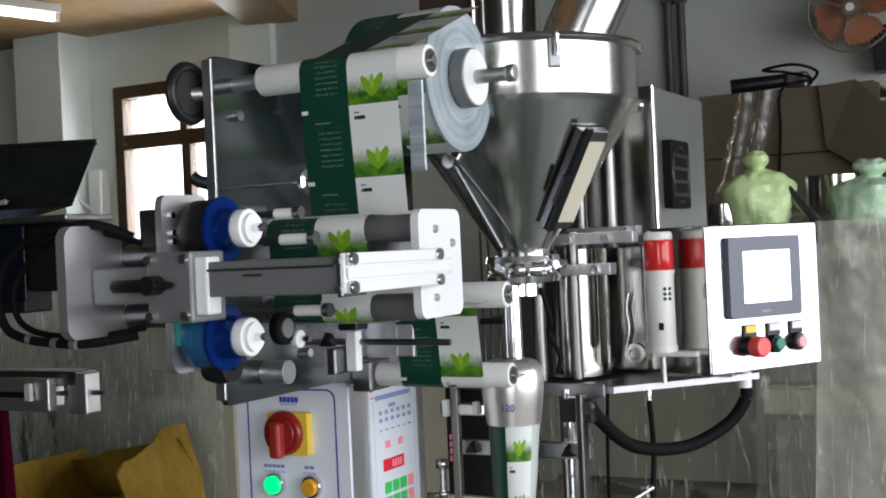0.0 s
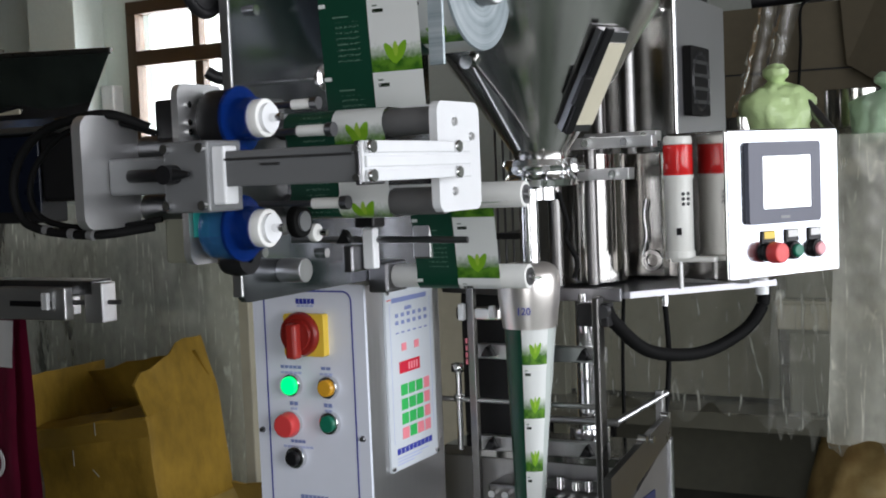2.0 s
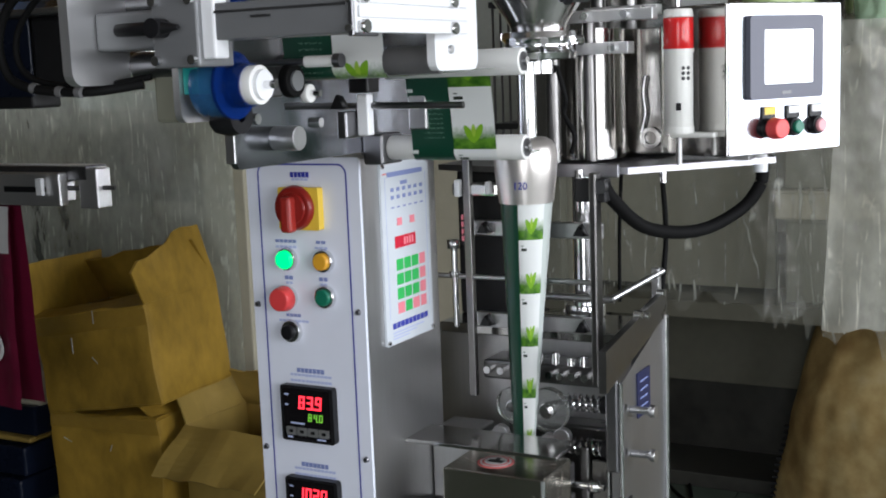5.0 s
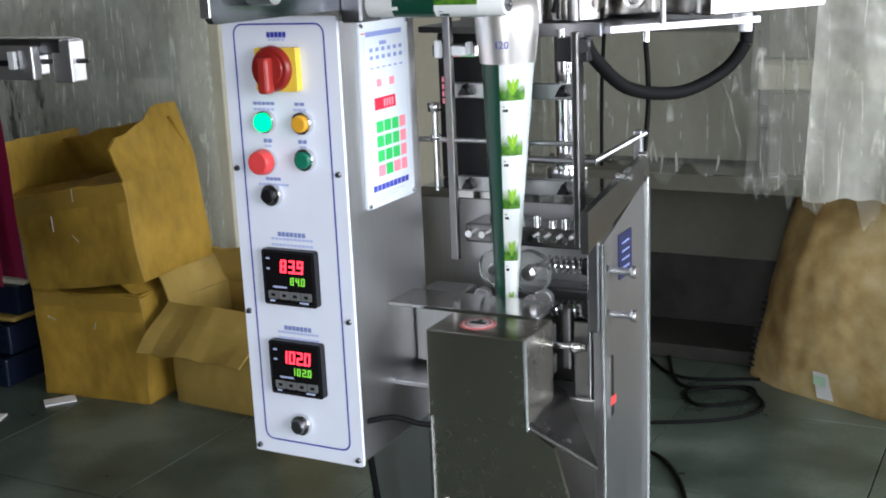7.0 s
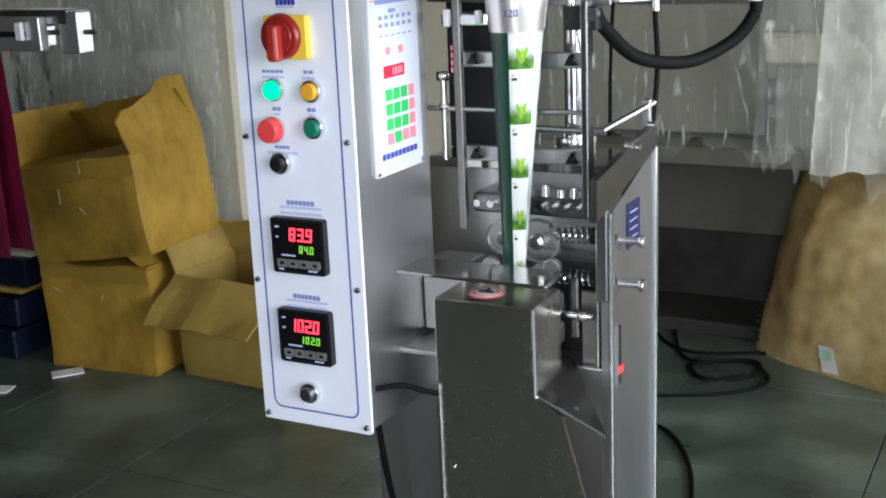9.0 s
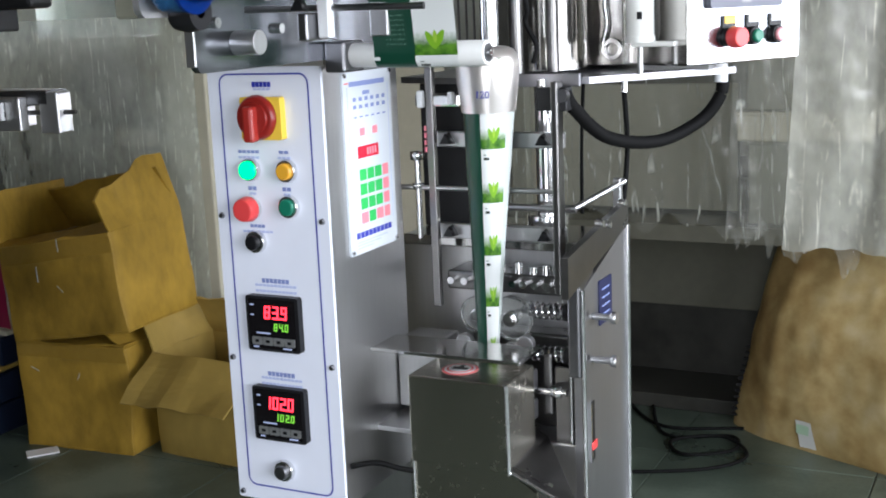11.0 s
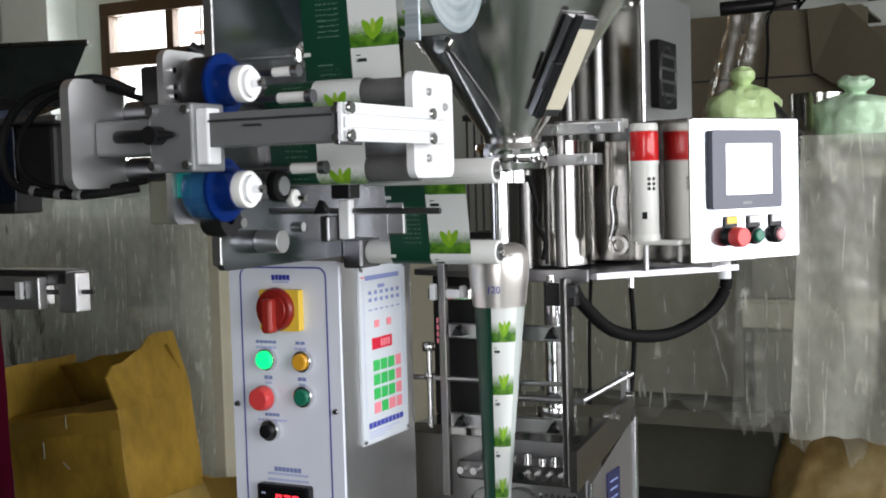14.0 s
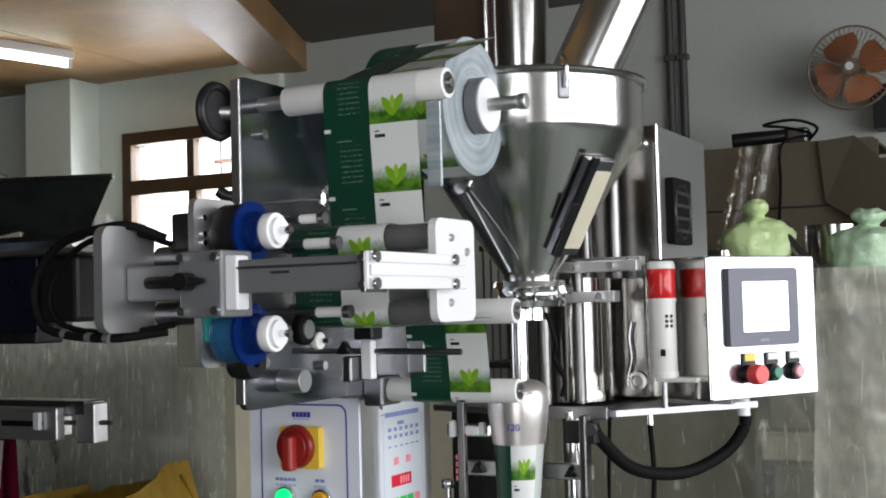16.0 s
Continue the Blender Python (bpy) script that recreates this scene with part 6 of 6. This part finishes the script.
# sight glass along the cone
sa = radians(-27)
sdv = Vector((math.cos(sa), math.sin(sa), 0))
pb, pt = Vector((HX, HY, 1.490)) + sdv * 0.066, Vector((HX, HY, 1.612)) + sdv * 0.150
up = (pt - pb).normalized()
tx = Vector((0, 0, 1)).cross(sdv).normalized()
nn = tx.cross(up).normalized()
nn = nn if nn.dot(sdv) > 0 else -nn
fr = Matrix((tx, up, nn)).transposed().to_4x4()
fr.translation = (pb + pt) / 2
L = (pt - pb).length
sg = part("sight_glass", box(-0.024, -L / 2, -0.002, 0.024, L / 2, 0.010, 0.001, turn=fr), "dark_steel", af, "sight glass in a dark frame")
part("glass_strip", box(-0.008, -L / 2 + 0.012, 0.010, 0.023, L / 2 - 0.016, 0.012, turn=fr), "cream_glass", sg, "cream coloured glass strip")
part("frame_rail", box(-0.021, -L / 2, 0.010, -0.009, L / 2 + 0.006, 0.016, 0.001, turn=fr), "black", sg)
part("frame_hinge", box(-0.030, -0.03, 0.012, -0.016, 0.012, 0.020, 0.001, turn=fr), "black", sg)
# outlet clamp and neck
part("outlet_clamp", lathe((HX, HY, 0), [(0.036, 1.412), (0.05, 1.414), (0.052, 1.422), (0.046, 1.428), (0.046, 1.436), (0.052, 1.442), (0.050, 1.450), (0.036, 1.452)], 48), "chrome", af, "bright outlet clamp")
for a in (-100, -60, -20, 10):
    d = Vector((math.cos(radians(a)), math.sin(radians(a)), 0))
    q_ = Vector((HX, HY, 1.437)) + d * 0.052
    part("clamp_bolt", rod(q_, q_ + d * 0.010, 0.006, seg=8), "chrome", af)
part("outlet_neck", rod((HX, HY, 1.395), (HX, HY, 1.414), 0.022, seg=28), "chrome", af)
# drum of the drive and support panels
part("auger_drum", rod((0.17, 0.40, 1.268), (0.17, 0.40, 1.455), 0.052, seg=48), "drum_steel", af, "mirror polished cylinder")
part("drum_post", rod((0.150, 0.31, 1.268), (0.150, 0.31, 1.44), 0.010, seg=20), "shadow_steel", af)
part("drum_post", rod((0.196, 0.335, 1.268), (0.196, 0.335, 1.48), 0.009, seg=20), "shadow_steel", af)
part("support_panel", box(0.10, 0.455, 1.268, 0.262, 0.62, 1.455, 0.002), "drum_steel", af, "polished support cabinet")
en = part("drive_enclosure", box(-0.05, 0.632, 1.455, 0.232, 0.93, 1.718, 0.002), "mirror", af, "polished drive enclosure")
part("enclosure_edge", rod((0.233, 0.631, 1.455), (0.233, 0.631, 1.718), 0.0035, seg=8), "chrome", en)
part("side_sheet", box(0.2325, 0.636, 1.457, 0.236, 0.928, 1.716, 0.001), "side_steel", en, "pale steel side sheet")
vt = part("vent", plate('x', 0.2365, 0.014, 0.665, 1.515, 0.775, 1.630, 0.006), "black_rubber", en, "black fan vent")
part("vent_ring", lathe((0.2505, 0.72, 1.5725), [(0.044, 0.0), (0.047, 0.003), (0.050, 0.0)], 32, axis='x'), "dark", vt)
for k in range(4):
    part("vent_slat", box(0.2505, 0.672, 1.535 + 0.022 * k, 0.2525, 0.768, 1.541 + 0.022 * k), "dark", vt)
part("enclosure_foot", box(-0.04, 0.62, 1.25, 0.20, 0.90, 1.455), "mirror", af)
part("cap_screw", rod((0.205, 0.632, 1.688), (0.205, 0.622, 1.688), 0.013, 0.010, 16), "chrome", en)
for x in (-0.02, 0.04, 0.09):
    part("cylinder_rail", rod((x + 0.10, 0.52, 1.455), (x + 0.10, 0.52, 1.70), 0.012, seg=20), "shadow_steel", af)
part("hopper_bar", box(0.165, 0.30, 1.462, 0.300, 0.325, 1.478, 0.001), "steel_light", af, "steel support bar")
part("hopper_bar", box(0.165, 0.395, 1.472, 0.275, 0.42, 1.486, 0.001), "steel_light", af, "steel support bar")
part("hopper_bar", box(0.185, 0.31, 1.418, 0.262, 0.335, 1.434, 0.001), "steel_light", af, "steel support bar")
for x, y, z in ((0.205, 0.298, 1.470), (0.262, 0.298, 1.470), (0.24, 0.31, 1.426), (0.258, 0.395, 1.479)):
    part("bar_bolt", rod((x, y, z), (x, y - 0.007, z), 0.006, seg=8), "chrome", af)
# tray under the filler
tray = bmesh.new()
tq = [(0.150, 0.27), (0.268, 0.285), (0.425, 0.475), (0.36, 0.66), (-0.05, 0.66), (-0.05, 0.33)]
tray.faces.new([tray.verts.new((x, y, 1.254)) for x, y in tq])
ex = bmesh.ops.extrude_face_region(tray, geom=list(tray.faces))
bmesh.ops.translate(tray, verts=[v for v in ex["geom"] if isinstance(v, bmesh.types.BMVert)], vec=(0, 0, 0.009))
part("tray", tray, "tray", af, "flat steel tray")
part("tray_lip", box(0.150, 0.262, 1.252, 0.262, 0.27, 1.270, 0.001), "tray", af)
part("tray_stud", rod((0.405, 0.468, 1.242), (0.405, 0.468, 1.276), 0.010, seg=10), "white_plate", af)
part("tray_stud", rod((0.205, 0.265, 1.240), (0.205, 0.265, 1.262), 0.007, seg=8), "chrome", af)
part("tray_stud", rod((0.30, 0.34, 1.238), (0.30, 0.34, 1.256), 0.005, seg=8), "chrome", af)
sp = part("spanner", lathe((0.246, 0.449, 1.293), [(0.010, -0.002), (0.0155, -0.002), (0.0155, 0.002), (0.010, 0.002), (0.010, -0.002)], 28, axis='y'), "chrome", af, "hook spanner hung on the panel")
part("spanner_shank", hose([(0.232, 0.449, 1.302), (0.239, 0.449, 1.33), (0.236, 0.449, 1.36), (0.240, 0.449, 1.385)], 0.004, 6, 8), "chrome", sp)
part("air_hose", hose([(0.250, 0.235, 1.246), (0.257, 0.255, 1.222), (0.282, 0.32, 1.176), (0.325, 0.42, 1.160), (0.372, 0.475, 1.184), (0.398, 0.492, 1.22), (0.402, 0.495, 1.255)], 0.0092, 14, 14, ribs=0.06), "black_rubber", af, "black corrugated hose")
part("hose_bracket", box(0.214, 0.222, 1.222, 0.258, 0.246, 1.2535, 0.002), "dark", af, "dark hose bracket")
part("hose_fitting", rod((0.252, 0.228, 1.243), (0.252, 0.215, 1.243), 0.009, seg=12), "dark_steel", af)
part("thin_cable", hose([(0.20, 0.45, 1.254), (0.195, 0.45, 1.15), (0.19, 0.46, 1.04)], 0.003, 6, 8), "black_rubber", af)
part("thin_cable", hose([(0.262, 0.45, 1.254), (0.268, 0.45, 1.15), (0.270, 0.42, 1.06)], 0.004, 6, 8), "black_rubber", af)
part("clear_hose", hose([(0.185, 0.24, 1.405), (0.195, 0.245, 1.36), (0.19, 0.25, 1.34), (0.205, 0.25, 1.31), (0.20, 0.25, 1.285)], 0.0035, 8, 10), "black_rubber", af, "thin black air hose")

# ---- control box with touch screen, and warning light ----
bx_ = thing("control_box", (0.39, 0.44, 1.27), "polished steel control box with lit touch screen and buttons", "control box")
bdir = math.atan2(0.192, 0.114)
B = Matrix.Translation((0.389, 0.343, 1.272)) @ Matrix.Rotation(bdir, 4, 'Z')


def bpart(name, bm, mat, parent, label=""):
    bm.transform(B)
    return part(name, bm, mat, parent, label)


W, HH = 0.222, 0.208
bpart("case", box(0, 0, 0, W, 0.12, HH, 0.003), "mirror", bx_, "polished steel case")
bpart("case_front", plate('y', -0.002, 0.0018, 0.002, 0.002, W - 0.002, HH - 0.002, 0.003), "box_front", bx_)
hm = bpart("touch_screen", plate('y', -0.010, 0.008, 0.034, 0.076, 0.176, 0.190, 0.006), "hmi_bezel", bx_, "grey framed touch screen")
bpart("display", plate('y', -0.0108, 0.0006, 0.061, 0.097, 0.154, 0.170, 0.001), "screen", hm, "white lit display")
bpart("maker_mark", box(0.094, -0.0106, 0.0825, 0.112, -0.0100, 0.0865), "alu", hm)
for x, mc, r_, h_, tag in ((0.075, "button_red", 0.0155, 0.030, "yellow"), (0.122, "green", 0.010, 0.018, "white_paper"), (0.168, "button_pink", 0.010, 0.018, "white_paper")):
    b_ = bpart("push_button", rod((x, -0.002, 0.036), (x, -0.012, 0.036), 0.0135, 0.0125, 24, bev=0.001), "black", bx_)
    bpart("cap", rod((x, -0.012, 0.036), (x, -h_, 0.036), r_, r_ * 0.9, 24, bev=0.002), mc, b_)
    bpart("tag_plate", box(x - 0.013, -0.005, 0.048, x + 0.013, -0.002, 0.066, 0.001), "black", b_)
    bpart("tag", box(x - 0.009, -0.0058, 0.055, x + 0.011, -0.005, 0.065), tag, b_)
part("mount_arm", box(0.30, 0.42, 1.262, 0.40, 0.47, 1.276, 0.001), "steel", bx_)

wl = thing("signal_tower", (0.332, 0.335, 1.27), "white signal tower with a red lamp", "signal lamp")
tc = Vector((0.322, 0.345, 0))
part("base", rod(tc + Vector((0, 0, 1.314)), tc + Vector((0, 0, 1.418)), 0.0195, 0.0195, 28, bev=0.002), "tower_white", wl, "ivory base tube")
part("lens", rod(tc + Vector((0, 0, 1.420)), tc + Vector((0, 0, 1.463)), 0.0205, 0.0205, 32, bev=0.001), "tower_red", wl, "red lens")
part("lens_ring", rod(tc + Vector((0, 0, 1.416)), tc + Vector((0, 0, 1.421)), 0.0212, seg=32), "tower_white", wl)
part("cap", rod(tc + Vector((0, 0, 1.463)), tc + Vector((0, 0, 1.475)), 0.0208, 0.019, 32, bev=0.003), "tower_white", wl, "ivory cap")
part("foot", rod(tc + Vector((0, 0, 1.306)), tc + Vector((0, 0, 1.315)), 0.021, seg=28), "tower_white", wl)
part("bracket", box(tc.x - 0.010, tc.y - 0.012, 1.300, tc.x + 0.052, tc.y + 0.012, 1.307, 0.002), "tower_white", wl, "ivory wall bracket")
part("stud", rod(tc + Vector((0, 0, 1.262)), tc + Vector((0, 0, 1.302)), 0.004, seg=10), "steel", wl)
for k in range(3):
    for j in range(2):
        d = Vector((math.cos(radians(-55 + 22 * j)), math.sin(radians(-55 + 22 * j)), 0))
        part("grille_slot", rod(tc + d * 0.0193 + Vector((0, 0, 1.395 - 0.007 * k)), tc + d * 0.0203 + Vector((0, 0, 1.395 - 0.007 * k)), 0.0028, seg=6), "black", wl)
part("rating_plate", box(tc.x + 0.002, tc.y - 0.0206, 1.338, tc.x + 0.009, tc.y - 0.0190, 1.348), "black", wl)

# ---- floor tiles ----
tile = bmesh.new()
box(-0.298, -0.298, -0.012, 0.298, 0.298, 0.0, 0.0015, bm=tile)
tme = bpy.data.meshes.new("tile")
tile.to_mesh(tme)
tile.free()
tme.materials.append(M["floor"])
fl_ = bpy.data.objects["floor"]
rest = bmesh.new()
for i in range(-13, 7):
    for j in range(-7, 9):
        cx, cy = 0.15 + 0.6 * i, 0.02 + 0.6 * j
        if -4 <= i <= 2 and 0 <= j <= 6:
            o = new("tile", tme)
            o.location = (cx, cy, 0)
            o.parent = fl_
        elif cx < 3.9:
            box(cx - 0.298, cy - 0.298, -0.012, cx + 0.298, cy + 0.298, 0.0, bm=rest)
tagged(part("tile_rest", rest, "floor", fl_), kind="stuff")
